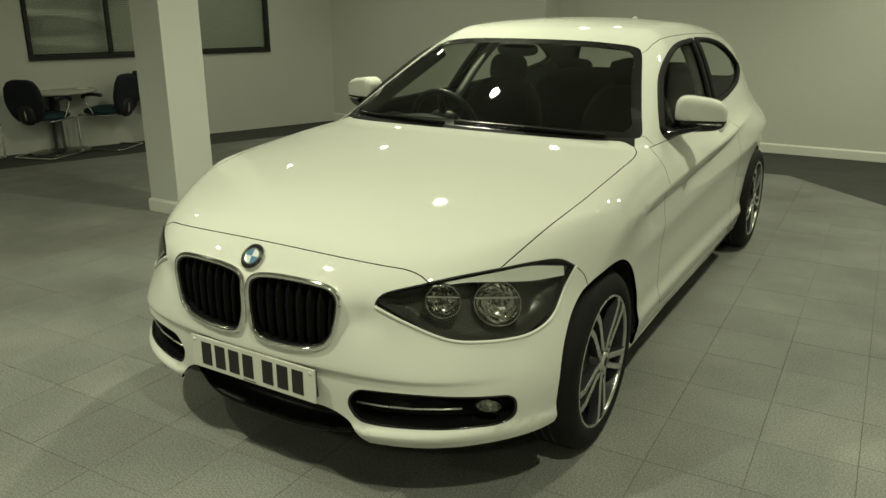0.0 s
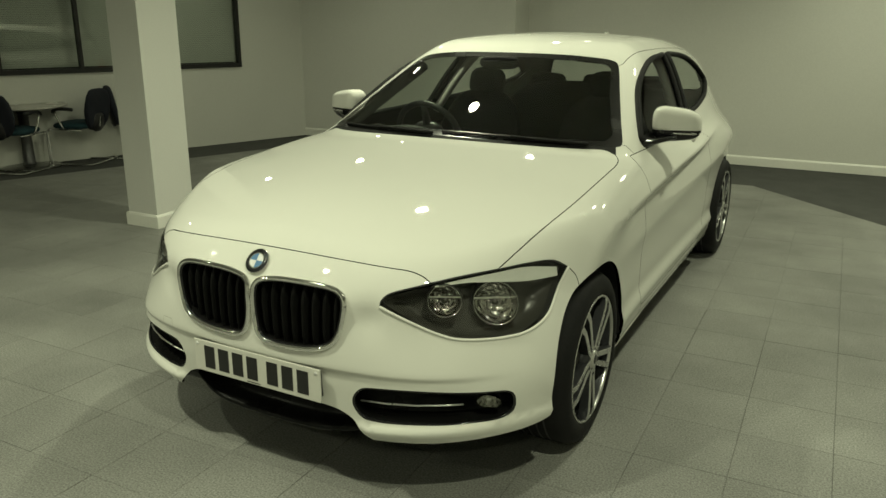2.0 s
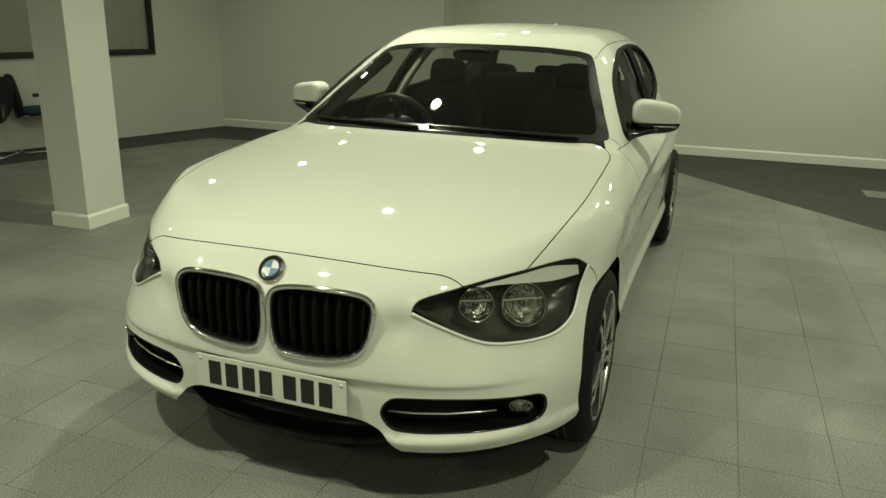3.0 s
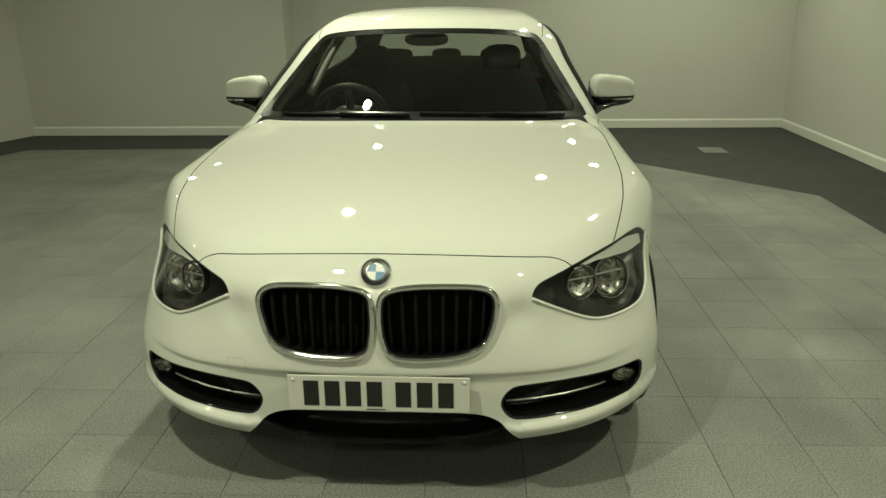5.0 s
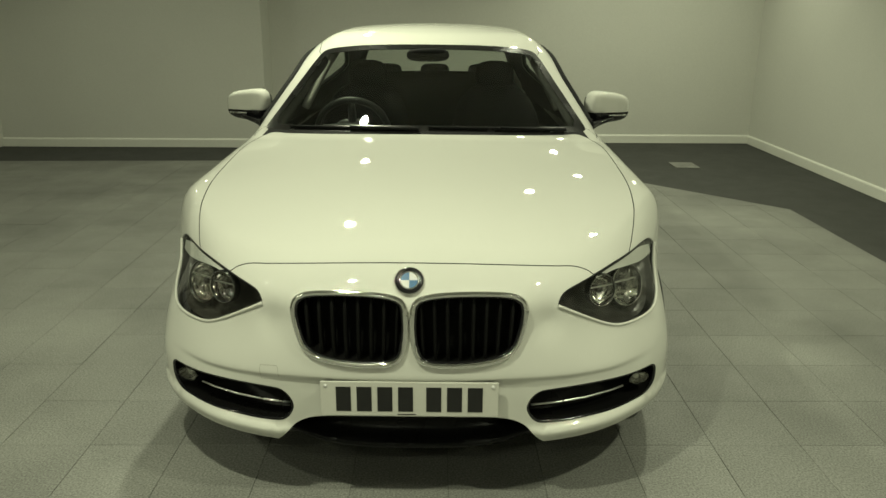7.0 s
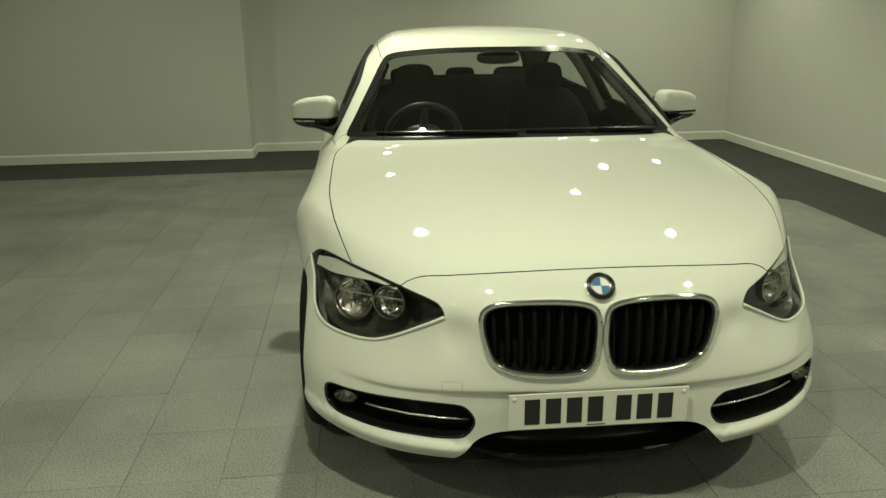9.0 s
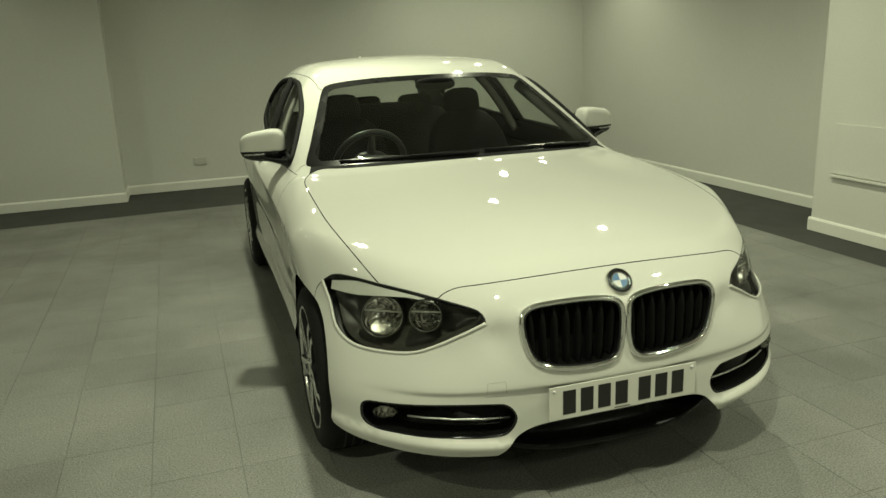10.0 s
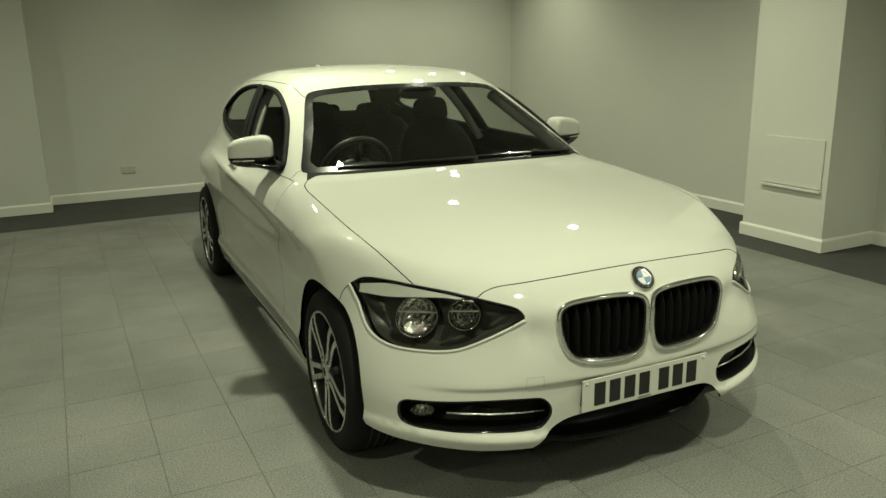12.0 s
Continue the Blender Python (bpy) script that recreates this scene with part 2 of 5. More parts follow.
# unseen wall behind the camera, added so the room holds its light
wall("wall_south", [(-9.5, FRONT - 0.2), (RIGHT + 0.2, FRONT - 0.2), (RIGHT + 0.2, FRONT), (-9.5, FRONT)], label="plain off-white wall out of view, added to close the room")

# window wall with its two openings
WIN_A, WIN_B, SILL, HEAD = 0.90, 3.63, 0.93, 2.18
LENGTH = 13.0


def slant_block(name, a, b, z0, z1, label, out0=0.0, out1=0.2, material=None, category="wall"):
    return wall(name, [on_slant(a, out0), on_slant(b, out0), on_slant(b, out1), on_slant(a, out1)], z0, z1, material, label, category)


slant_block("wall_west", 0, WIN_A, 0, CEILING + 0.1, "off-white painted wall beside the showroom window")
slant_block("wall_west_end", WIN_B, LENGTH, 0, CEILING + 0.1, "off-white painted wall beyond the showroom window")
slant_block("wall_west_sill", WIN_A, WIN_B, 0, SILL, "off-white painted wall below the showroom window")
slant_block("wall_west_head", WIN_A, WIN_B, HEAD, CEILING + 0.1, "off-white painted wall above the showroom window")

window = tagged(new("window_1"), "wide dark-framed window with a pale blind behind the glass", "window", kind="structure")
for a in (WIN_A, WIN_A + 1.88, WIN_B - 0.05):
    part("mullion", prism(bmesh.new(), [on_slant(a, -0.015), on_slant(a + 0.038, -0.015), on_slant(a + 0.038, 0.05), on_slant(a, 0.05)], SILL + 0.05, HEAD - 0.05), dark_frame, window)
for z in (SILL, HEAD - 0.05):
    part("window_frame", prism(bmesh.new(), [on_slant(WIN_A, -0.017), on_slant(WIN_B, -0.017), on_slant(WIN_B, 0.05), on_slant(WIN_A, 0.05)], z, z + 0.05), dark_frame, window)
for a, b in ((WIN_A + 0.04, WIN_A + 1.878), (WIN_A + 1.92, WIN_B - 0.052)):
    part("pane", prism(bmesh.new(), [on_slant(a, 0.02), on_slant(b, 0.02), on_slant(b, 0.026), on_slant(a, 0.026)], SILL + 0.05, HEAD - 0.05), window_pane, window)
blind = tagged(new("venetian_blind"), "lowered pale venetian blind behind the dark window", "blind")
slat = bmesh.new()
x0, y0 = on_slant(WIN_A + 2.0, 0.10)
prism(slat, [on_slant(WIN_A + 0.02, 0.10), on_slant(WIN_B - 0.02, 0.10), on_slant(WIN_B - 0.02, 0.106), on_slant(WIN_A + 0.02, 0.106)], 0, 0.0212)
slat_ob = part("slat", slat, blind_white, blind)
slat_ob.location.z = SILL + 0.06
for i in range(1, 50):
    o = slat_ob.copy()
    scene.collection.objects.link(o)
    o.location.z = SILL + 0.06 + 0.0225 * i
# borrowed near-black trim colour stands in for the darkness behind the blind
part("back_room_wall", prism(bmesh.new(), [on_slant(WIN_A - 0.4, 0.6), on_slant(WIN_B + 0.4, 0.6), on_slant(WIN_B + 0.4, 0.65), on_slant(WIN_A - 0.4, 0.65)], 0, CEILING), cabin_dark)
tagged(bpy.data.objects["back_room_wall"], "wall of the room behind the window, coloured near-black to look unlit", "wall", kind="structure")

# square pillar and the boxed-out column
PILLAR = [(-3.09, 2.12), (-2.80, 2.12), (-2.80, 2.48), (-3.09, 2.48)]
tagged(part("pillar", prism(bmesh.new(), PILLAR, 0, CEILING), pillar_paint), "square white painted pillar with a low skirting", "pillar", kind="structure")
tagged(part("column", prism(bmesh.new(), [(3.243, 1.755), (RIGHT, 1.755), (RIGHT, 2.49), (3.243, 2.49)], 0, CEILING), wall_paint), "boxed-out off-white column with an access panel", "column", kind="structure")
panel = thing("access_panel", "white painted access panel on the column with a shadowed lower edge", "panel")
part("panel_sheet", boxed(3.231, 1.80, 0.46, 3.242, 2.33, 0.82), wall_paint, panel, bevel=0.002)
part("panel_lip", boxed(3.213, 1.80, 0.435, 3.242, 2.33, 0.452), wall_paint, panel, "projecting lower rail", bevel=0.002)


def skirting(name, a, b, out, material=None, height=0.10):
    """A skirting board from a to b, standing out from its wall."""
    a, b, out = Vector(a), Vector(b), Vector(out)
    bm = bmesh.new()
    prof = [(0, 0), (0.016, 0), (0.016, height - 0.016), (0.008, height - 0.003), (0, height)]
    ends = [[bm.verts.new((*(p + out * d), z)) for d, z in prof] for p in (a, b)]
    for k in range(5):
        bm.faces.new((ends[0][k], ends[0][(k + 1) % 5], ends[1][(k + 1) % 5], ends[1][k]))
    bm.faces.new(ends[0])
    bm.faces.new(ends[1][::-1])
    bmesh.ops.recalc_face_normals(bm, faces=bm.faces)
    return tagged(part(name, bm, material or skirting_paint), "off-white painted skirting board", "skirting", kind="structure")


skirting("baseboard", (STEP, BACK), (RIGHT, BACK), (0, -1))
skirting("baseboard", (-4.82, LEFT_BACK), (STEP, LEFT_BACK), (0, -1))
skirting("baseboard", (STEP, LEFT_BACK), (STEP, BACK), (1, 0))
skirting("baseboard", (RIGHT, 2.49), (RIGHT, BACK), (-1, 0))
skirting("baseboard", (RIGHT, FRONT), (RIGHT, 1.755), (-1, 0))
skirting("baseboard", (3.243, 1.739), (3.243, 2.506), (-1, 0))
skirting("baseboard", (3.243, 1.755), (RIGHT, 1.755), (0, -1))
skirting("baseboard", (3.243, 2.49), (RIGHT, 2.49), (0, 1))
for (xa, ya), (xb, yb), o in zip(PILLAR, PILLAR[1:] + PILLAR[:1], ((0, -1), (1, 0), (0, 1), (-1, 0))):
    d = (Vector((xb, yb)) - Vector((xa, ya))).normalized() * (0.016 if o[0] else 0.0)
    skirting("baseboard", (xa - d.x, ya - d.y), (xb + d.x, yb + d.y), o)

ceiling = part("ceiling", boxed(-9.5, FRONT - 0.2, CEILING, RIGHT + 0.2, BACK + 0.2, CEILING + 0.12), ceiling_paint)
tagged(ceiling, "flat white suspended ceiling with recessed downlights", "ceiling", kind="structure")
# every lamp gets a fitting, the added fill ones too
for px, py, _ in DOWNLIGHTS_AND_FILL:
    fit_ = thing("downlight", "round recessed ceiling fitting with a white rim, for a downlight or fill lamp", "downlight", "ceiling downlights", pose(px, py, CEILING))
    part("rim", lathe(bmesh.new(), [(0.062, -0.001), (0.062, -0.012), (0.085, -0.010), (0.088, -0.001)], steps=28), skirting_paint, fit_, smooth=True)
    part("lens", lathe(bmesh.new(), [(0.0, -0.002), (0.06, -0.002), (0.06, -0.001), (0.0, -0.001)], steps=28), lamp_lit, fit_)

# floor: dark border carpet with a tiled field let into it
floor = tagged(part("floor", boxed(-9.5, FRONT - 0.2, -0.12, RIGHT + 0.2, BACK + 0.2, -0.006), border_tile), "dark carpeted border of the showroom floor", "floor", kind="structure")
FIELD = [(-4.40, 5.72), (0.93, 5.90), (2.90, 3.81), (2.90, FRONT), (-8.25, FRONT)]
tagged(part("floor_bed", prism(bmesh.new(), FIELD, -0.0055, -0.003), floor_base), "grey bed under the floor tiles", "floor", kind="structure")


# ---------------------------------------------------------------- car body form
def spline(knots):
    """A natural cubic through (a, b) pairs, straight beyond its ends."""
    a, b = (np.array(v, float) for v in zip(*knots))
    n, h = len(a), np.diff(a)
    m = np.zeros((n, n))
    r = np.zeros(n)
    m[0, 0] = m[-1, -1] = 1
    for i in range(1, n - 1):
        m[i, i - 1 : i + 2] = h[i - 1], 2 * (h[i - 1] + h[i]), h[i]
        r[i] = 6 * ((b[i + 1] - b[i]) / h[i] - (b[i] - b[i - 1]) / h[i - 1])
    c = np.linalg.solve(m, r)
    first = (b[1] - b[0]) / h[0] - h[0] * c[1] / 6
    last = (b[-1] - b[-2]) / h[-1] + h[-1] * c[-2] / 6

    def value(t):
        t = np.asarray(t, float)
        i = np.clip(np.searchsorted(a, t) - 1, 0, n - 2)
        u, w = a[i + 1] - t, t - a[i]
        v = (c[i] * u**3 + c[i + 1] * w**3) / (6 * h[i]) + (b[i] / h[i] - c[i] * h[i] / 6) * u + (b[i + 1] / h[i] - c[i + 1] * h[i] / 6) * w
        return np.where(t < a[0], b[0] + first * (t - a[0]), np.where(t > a[-1], b[-1] + last * (t - a[-1]), v))

    return value


def smax(a, b, k):
    return np.maximum(a, b) + np.maximum(k - np.abs(a - b), 0) ** 2 / (4 * k)


def smin(a, b, k):
    return -smax(-a, -b, k)


def ease(a, b, t):
    t = np.clip((t - a) / (b - a), 0, 1)
    return t * t * (3 - 2 * t)


hood_line = spline([(-0.1, 0.755), (0.0, 0.80), (0.1, 0.832), (0.25, 0.872), (0.6, 0.938), (0.9, 0.982), (1.13, 1.012), (1.45, 1.035), (2.2, 1.03), (3.2, 1.0), (4.0, 0.95), (4.3, 0.92)])
hood_drop = spline([(-0.1, 0.22), (0.25, 0.18), (0.6, 0.125), (1.0, 0.12), (1.5, 0.12), (2.6, 0.14), (4.3, 0.16)])
nose_line = spline([(0.12, 0.05), (0.19, -0.015), (0.235, -0.036), (0.29, -0.044), (0.36, -0.0500), (0.42, -0.0545), (0.52, -0.0545), (0.6, -0.0570), (0.68, -0.0565), (0.735, -0.03), (0.80, 0.02), (0.9, 0.12)])
side_line = spline([(-0.1, 0.80), (0.3, 0.865), (0.7, 0.884), (1.2, 0.875), (2.0, 0.872), (2.8, 0.872), (3.4, 0.860), (3.9, 0.805), (4.25, 0.72)])
side_section = spline([(0.12, -0.09), (0.2, -0.045), (0.26, -0.018), (0.31, -0.010), (0.38, -0.014), (0.48, -0.024), (0.60, -0.025), (0.70, -0.014), (0.765, -0.002), (0.80, 0.0), (0.83, -0.008), (0.95, -0.052), (1.05, -0.10)])
under_crease = spline([(-0.5, -0.030), (-0.34, -0.025), (-0.25, -0.020), (-0.195, -0.013), (-0.165, -0.010), (-0.145, -0.0115), (-0.10, -0.019), (-0.06, -0.025), (-0.035, -0.0245), (-0.012, -0.013), (0.0, 0.0), (0.05, 0.036)])
sill_swell = spline([(0.12, -0.08), (0.2, -0.014), (0.26, 0.004), (0.30, 0.0115), (0.325, 0.015), (0.36, 0.004), (0.42, 0.0), (0.5, 0.0), (0.8, 0.0), (1.2, 0.0)])
tail_line = spline([(0.15, 4.12), (0.3, 4.225), (0.55, 4.245), (0.8, 4.225), (0.95, 4.17), (1.05, 4.13), (1.3, 4.0)])
cabin_section = spline([(0.8, 0.835), (0.97, 0.80), (1.1, 0.748), (1.22, 0.69), (1.32, 0.63), (1.40, 0.57), (1.5, 0.49)])
cabin_plan = spline([(1.2, -0.015), (1.9, 0.0), (2.6, 0.0), (3.2, -0.025), (3.8, -0.085), (4.2, -0.15)])
roof_line = spline([(1.5, 1.245), (1.843, 1.374), (2.1, 1.432), (2.45, 1.462), (2.8, 1.463), (3.3, 1.436), (3.9, 1.365), (4.2, 1.31)])


def shoulder(y):
    """Height of the sharp crease along the flank, rising to the rear."""
    return 0.80 + 0.055 * (y - 1.0)


def flank_section(y, z):
    """How far the flank stands in or out at a height."""
    u = z - shoulder(y)
    sharp = smin(-0.33 * u - 0.3 * u * np.abs(u), under_crease(u), 0.004) + sill_swell(z)
    soft = side_section(z) * (0.6 + 0.4 * ease(0.3, 1.2, y))
    g = ease(0.75, 1.3, y) * (1 - ease(3.1, 3.8, y))
    return g * sharp + (1 - g) * soft


def field(p):
    """Below zero inside the car's outer skin."""
    x, y, z = np.abs(p[..., 0]), p[..., 1], p[..., 2]
    low = 1 - ease(0.37, 0.72, z)
    nose = nose_line(z) + 0.16 * x**2 + (1 - low) * 0.93 * x**4 + low * (0.62 * x**6 + 0.05 * x**4)
    nose = nose + 0.013 * np.exp(-(((x - 0.405) / 0.05) ** 2) - ((z - 0.625) / 0.05) ** 2)
    # the bumper's fold above the plate and the lip below the intakes
    fold, lip = z + 0.012 * x**2, z - 0.06 * (x - 0.43)
    nose = nose - 0.015 * ease(0.438, 0.465, fold) * (1 - ease(0.465, 0.66, fold)) * (1 - ease(0.62, 0.80, x))
    nose = nose - 0.022 * ease(0.215, 0.264, lip) * (1 - ease(0.268, 0.294, lip)) * ease(0.33, 0.43, x)
    side = x - side_line(y) - flank_section(y, z)
    hood = z - hood_line(y) + hood_drop(y) * x**2
    tail = y - tail_line(z) + 0.10 * x**2 + 0.55 * x**6
    body = smax(smax(side, hood, 0.07), smax(nose - y, tail, 0.05), 0.07)
    base = 1.017 - 0.054 * x**2
    t = (z - base) / (0.353 - 0.057 * x**2)
    screen = 1.126 + 0.348 * x**2 + 0.33 * x**4 + t * (0.717 + 0.06 * x**2) - 0.05 * t * (1 - t) - y
    roof = z - roof_line(y) + 0.10 * x**2 + 0.06 * x**4
    glass = x - cabin_section(np.maximum(z, 0.9)) - cabin_plan(y)
    rear = y - 4.13 + 0.6 * (z - 1.0) + 0.16 * x**2
    cabin = smax(smax(glass, roof, 0.09), smax(screen * 0.45, rear * 0.8, 0.02), 0.035)
    cabin = np.maximum(cabin, 0.86 - z)
    return smin(body, cabin, 0.025 + 0.07 * ease(2.4, 3.5, y))


CORE = np.array([0.0, 1.9, 0.55])


def outward(way):
    """The skin along ways from the core."""
    near, far = np.zeros(len(way)), np.full(len(way), 3.2)
    for _ in range(34):
        mid = (near + far) / 2
        inside = field(CORE + mid[:, None] * way) < 0
        near, far = np.where(inside, mid, near), np.where(inside, far, mid)
    return CORE + near[:, None] * way


def skin_normal(p, e=0.003):
    g = np.stack([field(p + d) - field(p - d) for d in np.eye(3) * e], -1)
    return g / np.linalg.norm(g, axis=-1, keepdims=True)


def onto(points):
    """The nearest skin as seen from the core, for points close to it."""
    way = np.asarray(points, float) - CORE
    return outward(way / np.linalg.norm(way, axis=1, keepdims=True))


def slide(points, axis, start):
    """The first skin met from start along an axis, for points whose other two coordinates are right."""
    p = np.array(points, float)
    p[:, axis] = start
    d = -np.sign(start - CORE[axis]) * 0.03
    done = np.zeros(len(p), bool)
    for _ in range(110):
        done |= field(p) < 0
        if done.all():
            break
        p[~done, axis] += d
    for _ in range(14):
        d /= 2
        p[:, axis] += np.where(field(p) < 0, -d, d)
    return p


# ---------------------------------------------------------------- car: panels cut from one skin
from mathutils.geometry import delaunay_2d_cdt


def trail(points, step=0.014, smooth=True):
    """Points at even steps along a curve through the given ones."""
    p = np.array(points, float)
    if len(p) > 2 and smooth:
        q = np.vstack([2 * p[0] - p[1], p, 2 * p[-1] - p[-2]])
        u = np.linspace(0, 1, 12, endpoint=False)[:, None]
        out = []
        for a, b, c, d in zip(q, q[1:], q[2:], q[3:]):
            out.append(0.5 * (2 * b + (c - a) * u + (2 * a - 5 * b + 4 * c - d) * u**2 + (3 * b - a - 3 * c + d) * u**3))
        p = np.vstack([*out, p[-1:]])
    far = np.r_[0, np.cumsum(np.linalg.norm(np.diff(p, axis=0), axis=1))]
    t = np.linspace(0, far[-1], max(int(far[-1] / step) + 1, 2))
    return np.stack([np.interp(t, far, p[:, k]) for k in range(3)], 1)


def ring(points, step=0.012):
    """A smooth closed curve through the points, without its last point doubled."""
    q = np.array([points[-1], *points, points[0], points[1]], float)
    u = np.linspace(0, 1, 12, endpoint=False)[:, None]
    out = []
    for a_, b_, c_, d_ in zip(q, q[1:], q[2:], q[3:]):
        out.append(0.5 * (2 * b_ + (c_ - a_) * u + (2 * a_ - 5 * b_ + 4 * c_ - d_) * u**2 + (3 * b_ - a_ - 3 * c_ + d_) * u**3))
    return trail(np.vstack([*out, out[0][:1]]), step, False)[:-1]


def front(pairs):
    """(x, z) pairs laid on the nose."""
    return slide([(x, 0, z) for x, z in pairs], 1, -0.6)


def flank(pairs):
    """(y, z) pairs laid on the side."""
    return slide([(0, y, z) for y, z in pairs], 0, 1.3)


def above(pairs):
    """(x, y) pairs laid on the top."""
    return slide([(x, y, 0) for x, y in pairs], 2, 2.0)


def join(*runs):
    return np.vstack([r if k == 0 else r[1:] for k, r in enumerate(runs)])


def to_chart(p):
    way = np.asarray(p, float) - CORE
    way = way / np.linalg.norm(way, axis=1, keepdims=True)
    return way[:, :2] / (1 + way[:, 2:3])


def from_chart(c):
    s = (c**2).sum(1, keepdims=True)
    return outward(np.hstack([2 * c, 1 - s]) / (1 + s))


def within_outline(c, poly):
    """Which chart points lie inside a closed outline."""
    x, y = c[:, 0], c[:, 1]
    inside = np.zeros(len(c), bool)
    j = len(poly) - 1
    for i in range(len(poly)):
        (xi, yi), (xj, yj) = poly[i], poly[j]
        if yi != yj:
            inside ^= ((yi > y) != (yj > y)) & (x < (xj - xi) * (y - yi) / (yj - yi) + xi)
        j = i
    return inside


# --- edges of the panels, on the half with x > 0
def screen_foot(x, back=0.0):
    return 1.126 + 0.348 * x**2 + 0.33 * x**4 + back


half = np.linspace(0, 1, 9)
hood_front = trail([(x, 0.013 + 0.118 * x**2 + 0.056 * x**4, 0.791 - 0.091 * x**2) for x in 0.50 * half] + [(0.535, 0.078, 0.752), (0.552, 0.104, 0.733)])
lamp_top = trail([(0.552, 0.105, 0.732), (0.62, 0.18, 0.745), (0.695, 0.278, 0.753)])
lamp_top_out = trail([(0.695, 0.278, 0.753), (0.755, 0.375, 0.757), (0.802, 0.462, 0.751), (0.832, 0.515, 0.720)])
lamp_low = trail([(0.832, 0.515, 0.720), (0.818, 0.45, 0.648), (0.808, 0.385, 0.592), (0.783, 0.30, 0.562), (0.735, 0.22, 0.555), (0.65, 0.13, 0.563), (0.59, 0.085, 0.584), (0.50, 0.033, 0.633), (0.436, 0.002, 0.668)])
lamp_tip = trail([(0.436, 0.002, 0.668), (0.441, 0.012, 0.690), (0.465, 0.035, 0.709), (0.552, 0.105, 0.732)])
hood_side = trail([(0.695, 0.278, 0.753), (0.726, 0.38, 0.80), (0.753, 0.52, 0.85), (0.766, 0.75, 0.893), (0.771, 1.08, 0.935), (0.769, 1.22, 0.95), (0.757, 1.305, 0.963), (0.735, 1.345, 0.974)])
hood_back = trail([(0.735, 1.345, 0.974)] + [(x, screen_foot(x, -0.010), 1.014 - 0.054 * x**2) for x in 0.68 * half[::-1]])
wind_foot = trail([(x, screen_foot(x, 0.012), 1.024 - 0.054 * x**2) for x in 0.715 * half])
wind_side = trail([(0.715, screen_foot(0.715, 0.012), 0.996), (0.722, 1.455, 1.006), (0.68, 1.59, 1.10), (0.635, 1.74, 1.205), (0.592, 1.89, 1.305), (0.574, 1.938, 1.337)])
wind_head = trail([(0.574, 1.938, 1.337), (0.55, 1.962, 1.348)] + [(x, 1.843 + 0.452 * x**2, 1.37 - 0.111 * x**2) for x in 0.50 * half[::-1]])
clear_foot = trail([(x, screen_foot(x) + 0.050, 1.046 - 0.058 * x**2) for x in 0.672 * half])
clear_side = trail([(0.672, screen_foot(0.672) + 0.050, 1.020), (0.676, 1.475, 1.04), (0.646, 1.56, 1.105), (0.595, 1.71, 1.205), (0.558, 1.85, 1.29), (0.54, 1.90, 1.318)])
clear_head = trail([(0.54, 1.90, 1.318), (0.50, 1.905, 1.326)] + [(x, 1.795 + 0.44 * x**2, 1.350 - 0.105 * x**2) for x in 0.42 * half[::-1]])
KIDNEY = [(0.010, 0.655), (0.024, 0.698), (0.10, 0.714), (0.24, 0.714), (0.313, 0.702), (0.336, 0.665), (0.318, 0.574), (0.282, 0.531), (0.207, 0.511), (0.095, 0.507), (0.034, 0.522), (0.013, 0.575)]
kidney = onto(ring(front(KIDNEY)))
INTAKE = [(0.58, 0.413), (0.43, 0.410), (0.378, 0.398), (0.352, 0.352), (0.378, 0.304), (0.43, 0.294), (0.56, 0.299), (0.69, 0.304), (0.755, 0.309), (0.778, 0.330), (0.781, 0.372), (0.770, 0.395), (0.735, 0.402)]
intake = onto(ring(front(INTAKE)))
mouth_top = trail(front([(0.0, 0.327), (0.12, 0.326), (0.27, 0.319), (0.335, 0.297), (0.375, 0.258), (0.408, 0.222)]))
mouth_foot = trail(front([(0.408, 0.222), (0.30, 0.196), (0.15, 0.188), (0.0, 0.186)]))
chin = trail(np.vstack([front([(0.408, 0.222), (0.50, 0.226), (0.62, 0.234), (0.72, 0.244), (0.78, 0.252)]), flank([(0.30, 0.262), (0.345, 0.27)])]))
STRETCH = 0.022
AXLES, ARCH, WHEEL_Z = (0.713, 3.403), 0.365, 0.316


def arch_curve(y):
    ang = np.linspace(radians(-8), radians(188), 60)
    return flank([(y - 1.03 * ARCH * math.cos(a), WHEEL_Z + ARCH * math.sin(a)) for a in ang])


arch_front, arch_rear = arch_curve(AXLES[0]), arch_curve(AXLES[1])
sill = trail(flank([(1.08, 0.205), (1.6, 0.20), (2.3, 0.20), (3.04, 0.205)]))
seam = trail(np.vstack([[(0.832, 0.515, 0.720)], flank([(0.545, 0.685), (0.556, 0.645)])]))
door_line = join(trail(flank([(1.40, 0.965), (1.365, 0.80), (1.36, 0.55), (1.39, 0.31)])), trail(flank([(1.39, 0.31), (1.50, 0.275), (2.0, 0.272), (2.68, 0.28)])),
                 trail(flank([(2.68, 0.28), (2.78, 0.40), (2.80, 0.60), (2.76, 0.80), (2.66, 1.005)])), trail(flank([(2.66, 1.005), (2.2, 0.99), (1.8, 0.975), (1.40, 0.965)])))[:-1]
WINDOW_FRONT = [(1.565, 1.01), (1.70, 1.115), (1.86, 1.215), (2.06, 1.295), (2.30, 1.337), (2.60, 1.352), (2.52, 1.20), (2.44, 1.038), (2.0, 1.022)]
wf = flank(WINDOW_FRONT)
pane_front = join(trail(wf[:6]), trail(wf[5:8]), trail(wf[[7, 8, 0]]))[:-1]
